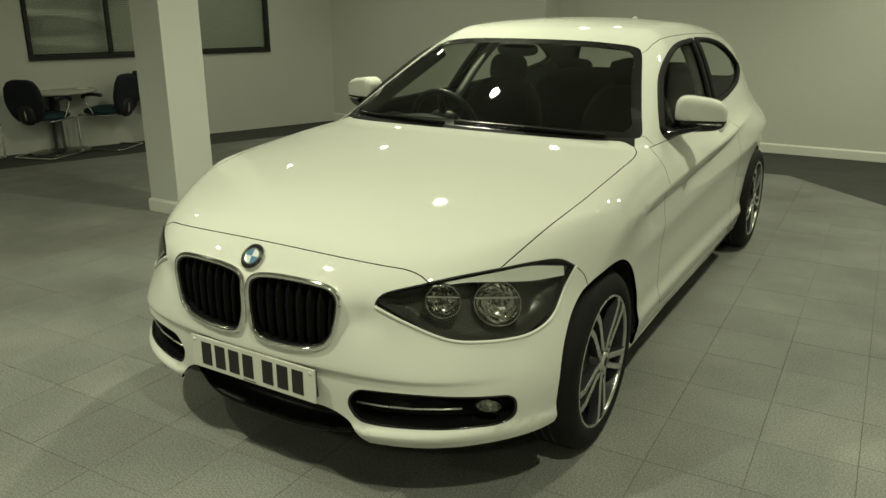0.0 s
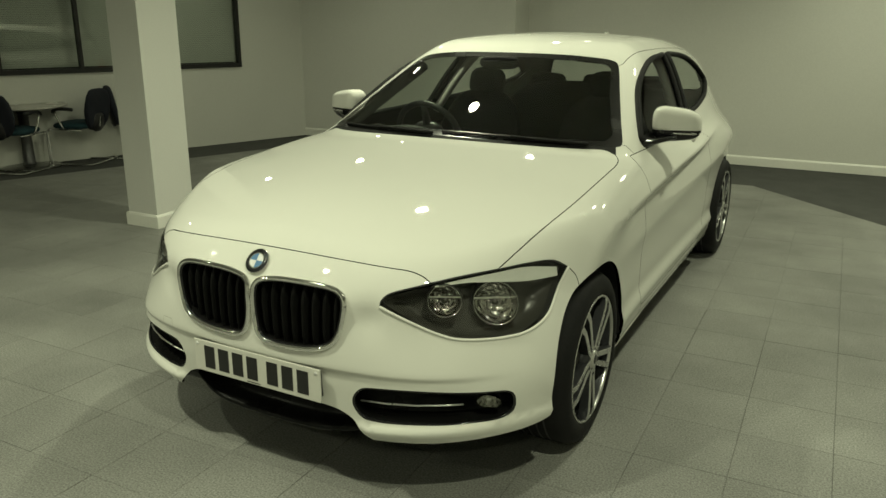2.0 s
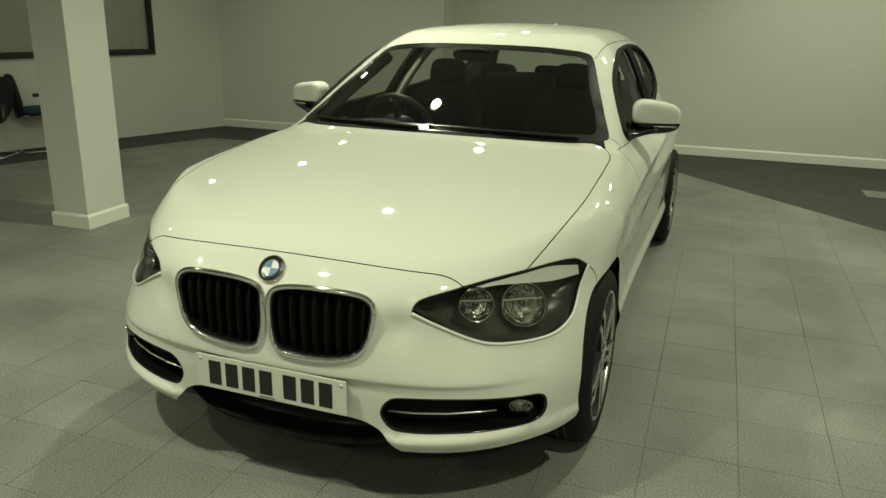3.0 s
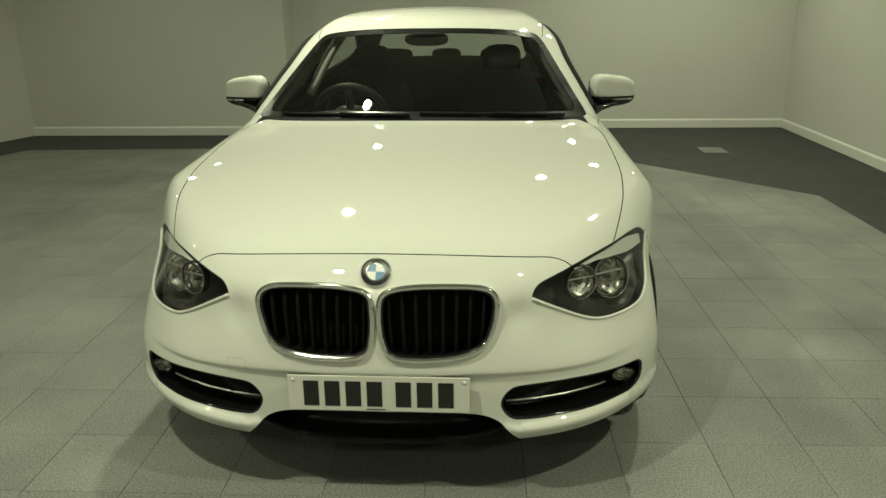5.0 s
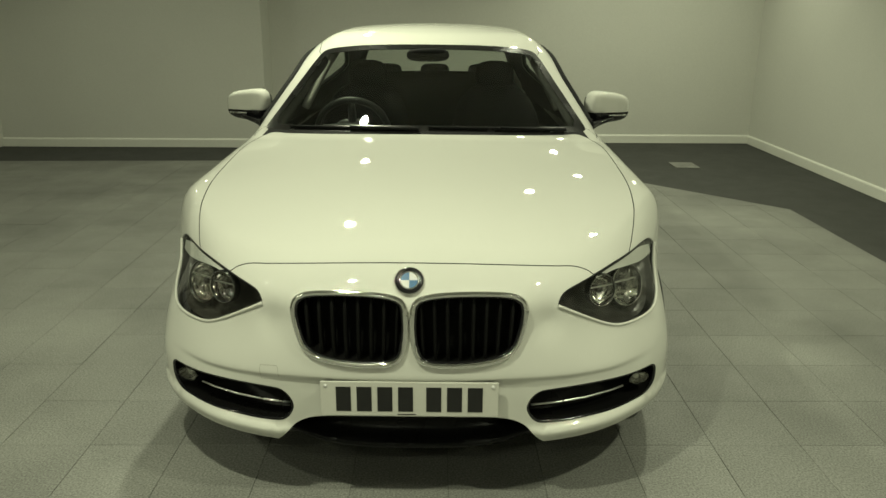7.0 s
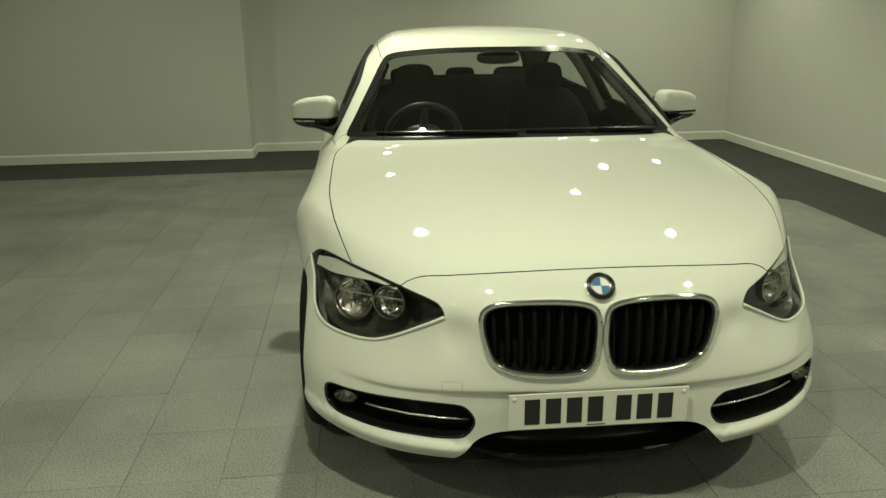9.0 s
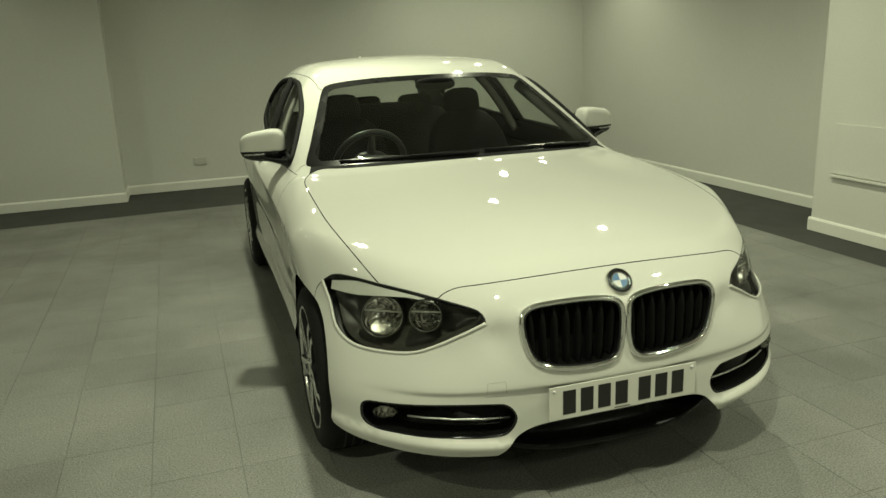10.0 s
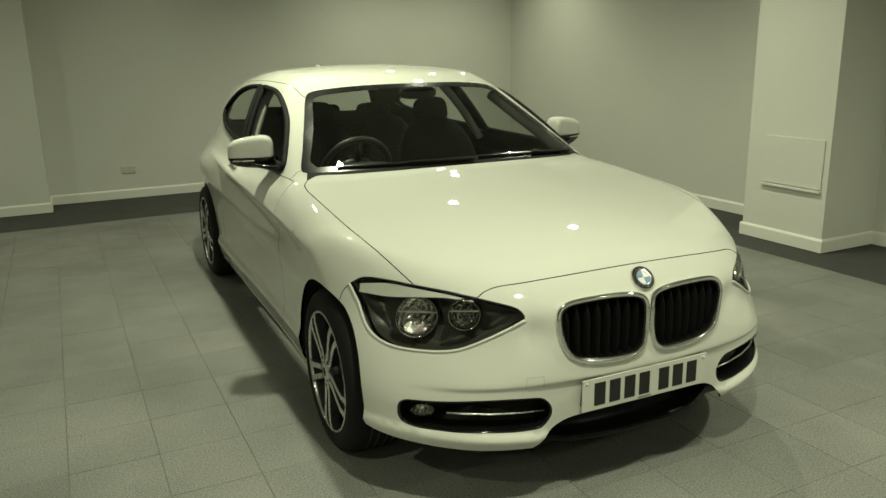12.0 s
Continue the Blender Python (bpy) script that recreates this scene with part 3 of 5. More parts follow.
WINDOW_REAR = [(2.545, 1.042), (2.62, 1.20), (2.70, 1.351), (3.0, 1.338), (3.28, 1.300), (3.52, 1.225), (3.64, 1.165), (3.58, 1.13), (3.30, 1.085), (2.9, 1.056)]
wr = flank(WINDOW_REAR)
pane_rear = join(trail(wr[:3]), trail(wr[2:7]), trail(wr[6:8]), trail(wr[7:]), trail(wr[[9, 0]]))[:-1]
pillar_cover = join(trail(wf[[5, 6, 7]]), trail(np.vstack([wf[7], wr[0]])), trail(wr[[0, 1, 2]]), trail(np.vstack([wr[2], wf[5]])))[:-1]
roof_side = trail(above([(0.565, 1.952), (0.575, 2.1), (0.575, 2.5), (0.565, 3.0), (0.54, 3.5), (0.50, 3.88)]))
roof_back = trail(above([(0.50, 3.88), (0.3, 3.905), (0.0, 3.92)]))
rear_pane = slide([(x, 0, z) for x, z in [(0.0, 1.305), (0.44, 1.297), (0.52, 1.25), (0.57, 1.10), (0.54, 1.06), (0.0, 1.04)]], 1, 5.0)
rear_glass = join(trail(rear_pane[[0, 1]]), trail(rear_pane[[1, 2, 3, 4]]), trail(rear_pane[[4, 5]]))
tail_lamp = slide([(x, 0, z) for x, z in [(0.50, 0.88), (0.66, 0.90), (0.74, 0.87), (0.75, 0.76), (0.66, 0.74), (0.49, 0.77)]], 1, 5.0)
tail_lamp = join(trail(tail_lamp[[0, 1, 2, 3]]), trail(tail_lamp[[3, 4, 5]]), trail(tail_lamp[[5, 0]]))[:-1]
rear_foot = trail(np.vstack([flank([(3.745, 0.27), (3.95, 0.26)]), slide([(x, 0, 0.25) for x in (0.70, 0.45, 0.0)], 1, 5.0)]))
rear_seam = trail(np.vstack([flank([(3.72, 0.58), (3.95, 0.60)]), slide([(x, 0, 0.61) for x in (0.70, 0.45, 0.0)], 1, 5.0)]))

REGIONS = [
    ("arch", arch_front), ("arch", arch_rear), ("kidney", kidney), ("intake", intake), ("mouth", join(mouth_top, mouth_foot)),
    ("headlight", join(lamp_tip, lamp_top, lamp_top_out, lamp_low)[:-1]),
    ("windscreen", join(clear_foot, clear_side, clear_head)), ("screen_band", join(wind_foot, wind_side, wind_head)),
    ("hood", join(hood_front, lamp_top, hood_side, hood_back)), ("cowl", join(hood_back, np.array([hood_back[-1], wind_foot[0]]), wind_foot)), ("side_window", pane_front), ("quarter_window", pane_rear), ("pillar_cover", pillar_cover), ("door", door_line),
    ("roof", join(wind_head[::-1], roof_side[1:], roof_back)), ("rear_window", rear_glass), ("tail_light", tail_lamp),
]
creases = [trail(front([(x, z - 0.012 * x**2) for x in np.linspace(0, 0.80, 11)]), 0.010) for z in (0.478, 0.465, 0.4515, 0.438)]
lip_rows = [trail(front([(x, z + 0.06 * (x - 0.43)) for x in np.linspace(0.43, 0.74, 6)]), 0.010) for z in (0.282, 0.271, 0.260, 0.248)]
shoulder_edge = trail(flank([(y, float(shoulder(y))) for y in np.linspace(1.0, 3.3, 12)]))
shoulder_rows = [trail(flank([(y, float(shoulder(y)) + d) for y in np.linspace(1.05, 3.3, 12)])) for d in (0.016, -0.012, -0.028, -0.05, -0.075)]
CURVES = [shoulder_edge, *shoulder_rows, *creases, *lip_rows, chin, sill, seam, rear_foot, rear_seam, hood_back, wind_foot]


def gather():
    """All chart points and fixed edges, with even samples of the skin between them."""
    pts, edges, outlines = [], [], []

    def run(c, closed):
        a = len(pts)
        pts.extend(map(tuple, c))
        edges.extend((a + i, a + i + 1) for i in range(len(c) - 1))
        if closed:
            edges.append((a + len(c) - 1, a))

    for name, curve in REGIONS:
        c = to_chart(onto(curve))
        c[np.abs(c[:, 0]) < 1e-4, 0] = 0
        outlines.append((name, c))
        run(c, c[0, 0] != 0 or c[-1, 0] != 0)
    for curve in CURVES:
        run(to_chart(onto(curve)), False)
    # samples along ways round the core, thinned to an even spacing on the skin
    fixed = from_chart(np.array(pts))
    ways = []
    n = 90000
    i = np.arange(n) + 0.5
    up, turn = 1 - 1.42 * i / n, i * math.pi * (1 + 5**0.5)
    flat = np.sqrt(1 - up**2)
    ways = np.stack([np.abs(flat * np.cos(turn)), flat * np.sin(turn), up], 1)
    p = outward(ways)
    p = p[(p[:, 2] > 0.16) & (p[:, 0] > 0.006)]
    taken = {}

    def cell(q, s):
        return tuple(np.floor(q / s).astype(int))

    def free(q, s):
        c = cell(q, 0.03)
        for dx in (-1, 0, 1):
            for dy in (-1, 0, 1):
                for dz in (-1, 0, 1):
                    for o in taken.get((c[0] + dx, c[1] + dy, c[2] + dz), ()):
                        if (o[0] - q[0]) ** 2 + (o[1] - q[1]) ** 2 + (o[2] - q[2]) ** 2 < s * s:
                            return False
        return True

    for q in fixed:
        taken.setdefault(cell(q, 0.03), []).append(q)
    middle = outward(np.stack([0 * half_turn, np.cos(half_turn), np.sin(half_turn)], 1))
    keep = [q for q in middle]
    for q in keep:
        taken.setdefault(cell(q, 0.03), []).append(q)
    for q in p:
        s = 0.013 if q[1] < 0.65 else 0.020 if q[1] < 2.2 else 0.028
        if free(q, s * 0.93):
            taken.setdefault(cell(q, 0.03), []).append(q)
            keep.append(q)
    c = to_chart(np.array(keep))
    c[: len(middle), 0] = 0
    pts.extend(map(tuple, c))
    return pts, edges, outlines


half_turn = np.linspace(radians(-38), radians(218), 420)
chart_points, chart_edges, OUTLINES = gather()
cv, _, cf, *_ = delaunay_2d_cdt([Vector(c) for c in chart_points], chart_edges, [], 0, 1e-7)
chart_v = np.array([tuple(v) for v in cv])
tri = np.array([f for f in cf if len(f) == 3])
skin = from_chart(chart_v)
skin[np.abs(skin[:, 0]) < 2e-4, 0] = 0.0
bend = skin_normal(skin)
mid_c, mid = chart_v[tri].mean(1), skin[tri].mean(1)
owner = np.full(len(tri), "", object)
for name, outline in OUTLINES:
    hit = within_outline(mid_c, outline) & (owner == "")
    owner[hit] = name
rest = owner == ""
x_, y_, z_ = mid[:, 0], mid[:, 1], mid[:, 2]
foot_z = np.interp(y_, [-0.2, 0.0, 0.3, 0.35, 1.08, 3.04, 3.7, 3.8, 4.0], [0.222, 0.226, 0.262, 0.19, 0.19, 0.19, 0.19, 0.262, 0.25])
front_foot = np.interp(x_, chin[:, 0], chin[:, 2])
below = (np.minimum(np.abs(y_ - AXLES[0]), np.abs(y_ - AXLES[1])) < 0.385) & (z_ < 0.28) | np.where(y_ < 0.36, z_ < front_foot - 0.0005, np.where(y_ > 3.76, z_ < 0.2565, z_ < np.interp(y_, [1.05, 1.6, 2.3, 3.04], [0.205, 0.20, 0.20, 0.205])))
seam_y = np.interp(z_, [0.645, 0.685, 0.72, 0.75], [0.556, 0.545, 0.515, 0.44])
in_bumper = (y_ < seam_y) & ((z_ < 0.735) | (y_ < 0.15))
owner[rest & below] = "none"
rest &= ~below
owner[rest & in_bumper] = "front_bumper"
owner[rest & ~in_bumper & (y_ < 1.5) & (z_ < 1.0) & (y_ < 1.44)] = "front_fender"
owner[rest & (y_ > 3.72) & (z_ < 0.605)] = "rear_bumper"
owner[owner == ""] = "side_frame"


def panel_mesh(name, which, both, gap=0.0016, flange=0.012, material=None):
    """One panel: its skin, drawn back a little at the edges, with a turned-in flange."""
    t = tri[which]
    used, inv = np.unique(t, return_inverse=True)
    t = inv.reshape(-1, 3)
    p, n = skin[used].copy(), bend[used]
    way = np.cross(p[t[:, 1]] - p[t[:, 0]], p[t[:, 2]] - p[t[:, 0]])
    flip = (way * n[t].sum(1)).sum(1) < 0
    t[flip] = t[flip][:, ::-1]
    count = {}
    for a, b, c in t:
        for e in ((a, b), (b, c), (c, a)):
            count[e] = 1
    rim = [e for e in count if (e[1], e[0]) not in count and not (both and p[e[0], 0] == 0 and p[e[1], 0] == 0)]
    move, hits = np.zeros_like(p), np.zeros(len(p))
    for a, b in rim:
        d = p[b] - p[a]
        m = np.cross((n[a] + n[b]) / 2, d)
        m /= max(np.linalg.norm(m), 1e-9)
        for k in (a, b):
            move[k] += m
            hits[k] += 1
    edge = hits > 0
    size = np.linalg.norm(move, axis=1)
    move[edge] *= (gap / np.maximum(size[edge], 0.3))[:, None]
    if both:
        move[p[:, 0] == 0, 0] = 0
    p = p + move
    verts, norms, faces, loops = [tuple(v) for v in p], [], [], []
    for f in t:
        faces.append(tuple(f))
        loops += [tuple(n[k]) for k in f]
    if flange:
        low = {}
        for k in np.nonzero(edge)[0]:
            low[k] = len(verts)
            verts.append(tuple(p[k] - flange * n[k]))
        for a, b in rim:
            faces.append((b, a, low[a], low[b]))
            d = np.cross(p[a] - p[b], n[a])
            d = d / max(np.linalg.norm(d), 1e-9)
            loops += [tuple(d)] * 4
    if both:
        base, m = len(verts), {}
        for k, v in enumerate(verts[:base]):
            if v[0] == 0:
                m[k] = k
            else:
                m[k] = len(verts)
                verts.append((-v[0], v[1], v[2]))
        old, at = list(loops), 0
        for f in list(faces):
            ns = old[at : at + len(f)]
            at += len(f)
            faces.append(tuple(m[k] for k in f[::-1]))
            loops += [(-q[0], q[1], q[2]) for q in ns[::-1]]
    return verts, faces, loops


def mesh_from(name, verts, faces, loops, material):
    me = bpy.data.meshes.new(name)
    me.from_pydata(verts, [], faces)
    me.polygons.foreach_set("use_smooth", [True] * len(faces))
    me.normals_split_custom_set(loops)
    me.materials.append(material)
    return me


def mirrored(verts, faces, loops):
    out, at = [], 0
    for f in faces:
        out += [(-q[0], q[1], q[2]) for q in loops[at : at + len(f)][::-1]]
        at += len(f)
    return [(-v[0], v[1], v[2]) for v in verts], [f[::-1] for f in faces], out


car = thing("car", "glossy white three-door hatchback parked on grey floor tiles", "car")


def panel(name, both, material, label="", title=None, gap=0.0016, flange=0.012):
    data = panel_mesh(name, owner == name, both, gap, flange)
    made = []
    for k in range(1 if both else 2):
        ob = new(title or name, mesh_from(title or name, *(data if k == 0 else mirrored(*data)), material))
        ob.parent = car
        if label:
            tagged(ob, label)
        made.append(ob)
    return made


panel("hood", True, paint, gap=0.0021, title="bonnet", label="long white bonnet with a smooth crown")
panel("front_bumper", True, paint)
panel("front_fender", False, paint)
panel("door", False, paint)
panel("side_frame", True, paint, title="body_side")
panel("roof", True, paint)
panel("rear_bumper", True, paint)
panel("tail_light", False, red_lens, "red tail lamp lens")
panel("screen_band", True, frit_black, "black printed border of the windscreen", title="windscreen_border", gap=0.0, flange=0.004)
panel("windscreen", True, screen_glass, "clear windscreen glass", gap=0.0, flange=0.0)
panel("cowl", True, wiper_black, "black plastic scuttle below the windscreen", title="scuttle", gap=0.0, flange=0.02)
panel("pillar_cover", False, black_gloss, "gloss black pillar cover between the side windows", gap=0.0)
panel("rear_window", True, side_glass, "rear window glass", gap=0.0, flange=0.0)
panel("side_window", False, side_glass, "door window glass", gap=0.0, flange=0.0)
panel("quarter_window", False, side_glass, "rear quarter window glass", gap=0.0, flange=0.0)


def sided(name, make, material, parent=None, label="", smooth=True):
    """A part on each side: make(s) gives a bmesh for s = 1 and s = -1; returns both."""
    return [part(name, make(s), material, parent[k] if isinstance(parent, list) else parent or car, label, smooth) for k, s in enumerate((1, -1))]


def flipped(points, s):
    return [(s * p[0], p[1], p[2]) for p in points]


def off_skin(points, d):
    p = onto(points)
    return p + d * skin_normal(p)


# window trims
sided("window_trim", lambda s: tube(bmesh.new(), flipped(off_skin(pane_front, 0.001), s), 0.015, 8, True), wiper_black)
sided("window_trim", lambda s: tube(bmesh.new(), flipped(off_skin(pane_rear, 0.002), s), 0.015, 8, True), wiper_black)


# --- wheels
def spoke(turn_deg, side):
    """One arm of a twin spoke, from the hub to the rim: bright face, dark flanks."""
    bm = bmesh.new()
    rings = []
    for r, off, w, h in ((0.036, 0.012, 0.012, 0.014), (0.078, 0.0180, 0.0105, 0.013), (0.14, 0.0230, 0.0100, 0.017), (0.195, 0.0280, 0.0106, 0.019), (0.2245, 0.032, 0.013, 0.014)):
        d = Vector((math.cos(radians(turn_deg)), math.sin(radians(turn_deg)), 0))
        n = Vector((-d.y, d.x, 0))
        c = d * r + n * off * side
        rings.append([bm.verts.new(c + n * k * w + Vector((0, 0, z))) for k, z in ((0.85, h), (-0.85, h), (-1.0, h - 0.002), (-1.15, h - 0.035), (1.15, h - 0.035), (1.0, h - 0.002))])
    for a, b in zip(rings, rings[1:]):
        for k in range(6):
            bm.faces.new((a[k], b[k], b[(k + 1) % 6], a[(k + 1) % 6])).material_index = 0 if k in (0, 1, 5) else 1
    bm.faces.new(rings[0])
    bm.faces.new(rings[-1][::-1])
    bmesh.ops.recalc_face_normals(bm, faces=bm.faces)
    return bm


def make_wheel(place):
    """A wheel whose outer face looks along its +z."""
    hub = new("wheel")
    hub.parent, hub.matrix_world = car, place
    tyre = [(0.231, 0.008), (0.238, 0.014), (0.258, 0.018), (0.282, 0.014), (0.301, 0.002), (0.311, -0.014), (0.3155, -0.03), (0.3165, -0.095), (0.3165, -0.12), (0.3155, -0.185), (0.308, -0.205), (0.28, -0.232), (0.25, -0.23), (0.231, -0.215)]
    part("tyre", lathe(bmesh.new(), tyre, steps=72), rubber, hub, "black road tyre", True)
    grooves = bmesh.new()
    for z in (-0.06, -0.09, -0.125, -0.155):
        lathe(grooves, [(0.3172, z), (0.3172, z - 0.007), (0.315, z - 0.007), (0.315, z)], steps=72)
    part("tread_groove", grooves, black_plastic, hub)
    rim = [(0.2335, 0.010), (0.2305, 0.0125), (0.2265, 0.010), (0.224, -0.005), (0.221, -0.03), (0.205, -0.10), (0.20, -0.19), (0.222, -0.215), (0.233, -0.215)]
    part("rim_barrel", lathe(bmesh.new(), rim, steps=72), alloy_dark, hub, "dark painted rim", True)
    part("rim_edge", lathe(bmesh.new(), [(0.2342, 0.008), (0.2335, 0.0125), (0.2295, 0.0145), (0.2255, 0.0125), (0.2245, 0.004)], steps=72), alloy, hub, "machined bright rim edge", True)
    for k in range(5):
        for s in (-1, 1):
            part("spoke", spoke(90 + 72 * k, s), alloy, hub, "machined spoke arm with dark flanks").data.materials.append(alloy_dark)
        web = bmesh.new()
        a = radians(90 + 72 * k)
        tube(web, [(0.05 * math.cos(a), 0.05 * math.sin(a), -0.004), (0.09 * math.cos(a), 0.09 * math.sin(a), -0.008)], [0.022, 0.012], 8)
        part("spoke_root", web, alloy_dark, hub, smooth=True)
        b = radians(90 + 72 * k + 36)
        part("wheel_bolt", lathe(bmesh.new(), [(0.0, 0.004), (0.007, 0.004), (0.008, -0.012)], pose(0.052 * math.cos(b), 0.052 * math.sin(b), 0.002), 10), steel, hub)
    part("hub_boss", lathe(bmesh.new(), [(0.0, 0.012), (0.04, 0.012), (0.066, 0.008), (0.07, -0.02)], steps=36), alloy_dark, hub, smooth=True)
    part("hub_cap", lathe(bmesh.new(), [(0.0, 0.019), (0.026, 0.0185), (0.032, 0.016), (0.034, 0.010)], steps=32), satin, hub, "round badge cap", True)
    part("hub_badge", lathe(bmesh.new(), [(0.0, 0.0205), (0.017, 0.0203), (0.018, 0.018)], steps=24), alloy_dark, hub, smooth=True)
    part("brake_disc", lathe(bmesh.new(), [(0.06, -0.075), (0.15, -0.075), (0.15, -0.10), (0.06, -0.10)], steps=48), steel, hub, "grey steel brake disc")
    part("brake_caliper", box(bmesh.new(), -0.15, 0.05, -0.12, -0.07, 0.14, -0.05), alloy_dark, hub, bevel=0.01)
    return hub


for wy in AXLES:
    for s in (1, -1):
        turn = Matrix(((0, 0, s), (s * 1.0, 0, 0), (0, 1, 0))).to_4x4()
        make_wheel(Matrix.Translation((s * (0.874 if wy < 2 else 0.888), wy + STRETCH * max(wy - 0.8, 0), WHEEL_Z)) @ turn @ pose(0, 0, 0, 0, 0, -38 * s))


def arch_liner(s, y):
    """The dark inside of a wheel arch, from its edge inward."""
    bm = bmesh.new()
    edge = arch_front if y < 2 else arch_rear
    mid_ = np.array([0.0, y, WHEEL_Z])
    rows = []
    for x, grow in ((-0.006, 0.004), (-0.05, 0.012), (-0.26, 0.012)):
        p = edge.copy()
        d = p[:, 1:] - mid_[1:]
        p[:, 1:] += grow * d / np.linalg.norm(d, axis=1, keepdims=True)
        p[:, 0] = p[:, 0] + x if x > -0.2 else 0.60
        rows.append([bm.verts.new((s * q[0], q[1], q[2])) for q in p])
    hub = bm.verts.new((s * 0.60, y, WHEEL_Z))
    for a, b in zip(rows, rows[1:]):
        for k in range(len(a) - 1):
            bm.faces.new((a[k], a[k + 1], b[k + 1], b[k]))
    for k in range(len(edge) - 1):
        bm.faces.new((rows[-1][k], rows[-1][k + 1], hub))
    return bm


for wy in AXLES:
    sided("arch_liner", lambda s: arch_liner(s, wy), black_plastic, label="black wheel arch liner")

# --- underside, sills
under = bmesh.new()
prism(under, [(-0.55, 0.12), (0.55, 0.12), (0.70, 0.32), (0.70, 3.95), (0.5, 4.1), (-0.5, 4.1), (-0.70, 3.95), (-0.70, 0.32)], 0.175, 0.21)
part("underbody", under, black_plastic, car, "black underbody", bevel=0.01)
sided("side_skirt", lambda s: tube(bmesh.new(), flipped(flank([(1.09, 0.215), (1.6, 0.208), (2.4, 0.208), (3.03, 0.215)]) - np.array([0.014, 0, 0.002]), s), 0.014, 8), paint)


def backing(curve, depth, rows=5):
    """A dark tray behind an opening: the outline drawn back by depth and closed."""
    p = onto(curve)
    n = skin_normal(p)
    centre = p.mean(0) - depth * skin_normal(onto(p.mean(0)[None]))[0]
    return p, n, centre


def tray(curve, depth, s, shrink=0.97):
    bm = bmesh.new()
    p, n, c = backing(curve, depth)
    inner = c + shrink * (p - p.mean(0))
    a = [bm.verts.new((s * v[0], v[1], v[2])) for v in p - 0.004 * n]
    b = [bm.verts.new((s * v[0], v[1], v[2])) for v in inner]
    m = bm.verts.new((s * c[0], c[1], c[2]))
    k = len(a)
    for i in range(k):
        j = (i + 1) % k
        bm.faces.new((a[i], a[j], b[j], b[i]))
        bm.faces.new((b[i], b[j], m))
    bmesh.ops.recalc_face_normals(bm, faces=bm.faces)
    return bm


# --- kidney grilles
def grille_at(x, z, d=0.0):
    """A place on the nose, d metres out from it."""
    near, far = -0.15, 0.65
    for _ in range(16):
        y = (near + far) / 2
        near, far = (near, y) if field(np.array([x, y, z])) < 0 else (y, far)
    p = np.array([x, far, z])
    return p + d * skin_normal(p[None])[0]


def kidney_span(x):
    """Heights at which the kidney outline crosses x."""
    xs, zs = kidney[:, 0], kidney[:, 2]
    hits = [zs[i] + (x - xs[i]) / (xs[i - 1] - xs[i]) * (zs[i - 1] - zs[i]) for i in range(len(xs)) if (xs[i] - x) * (xs[i - 1] - x) < 0]
    return min(hits), max(hits)


for s in (1, -1):
    g = new("kidney_grille")
    g.parent = car
    tagged(g, "black slatted grille in a chrome surround")
    frame_path = off_skin(kidney, 0.004)
    bm = bmesh.new()
    tube(bm, flipped(frame_path, s), 0.0085, 12, True)
    part("chrome_surround", bm, chrome, g, "polished chrome surround", True)
    inner = onto(kidney.mean(0) + 0.955 * (kidney - kidney.mean(0)))
    bm = bmesh.new()
    tube(bm, flipped(inner + 0.002 * skin_normal(inner), s), 0.006, 8, True)
    part("inner_rim", bm, black_gloss, g, smooth=True)
    part("tray", tray(kidney, 0.07, s), slat_black, g)
    for k in range(8):
        x = 0.036 + 0.0375 * k
        z0, z1 = kidney_span(min(x, 0.325))
        bm = bmesh.new()
        lean = 0.008 * (k - 3.5) / 3.5
        prof = []
        for f in np.linspace(0.02, 0.98, 9):
            z = z0 + (z1 - z0) * f
            q = grille_at(x + lean * (f - 0.5), z)
            bow = 0.008 + 0.016 * (abs(2 * f - 1) ** 3)
            prof.append((q[0], q[1] + bow, q[2]))
        rows = []
        for q in prof:
            rows.append([bm.verts.new((s * (q[0] + dx), q[1] + dy, q[2])) for dx, dy in ((-0.0055, 0.035), (-0.0045, 0.002), (0, 0.0), (0.0045, 0.002), (0.0055, 0.035))])
        for a, b in zip(rows, rows[1:]):
            for i in range(4):
                bm.faces.new((a[i], a[i + 1], b[i + 1], b[i]))
        bmesh.ops.recalc_face_normals(bm, faces=bm.faces)
        part("grille_slat", bm, slat_black, g, smooth=True)

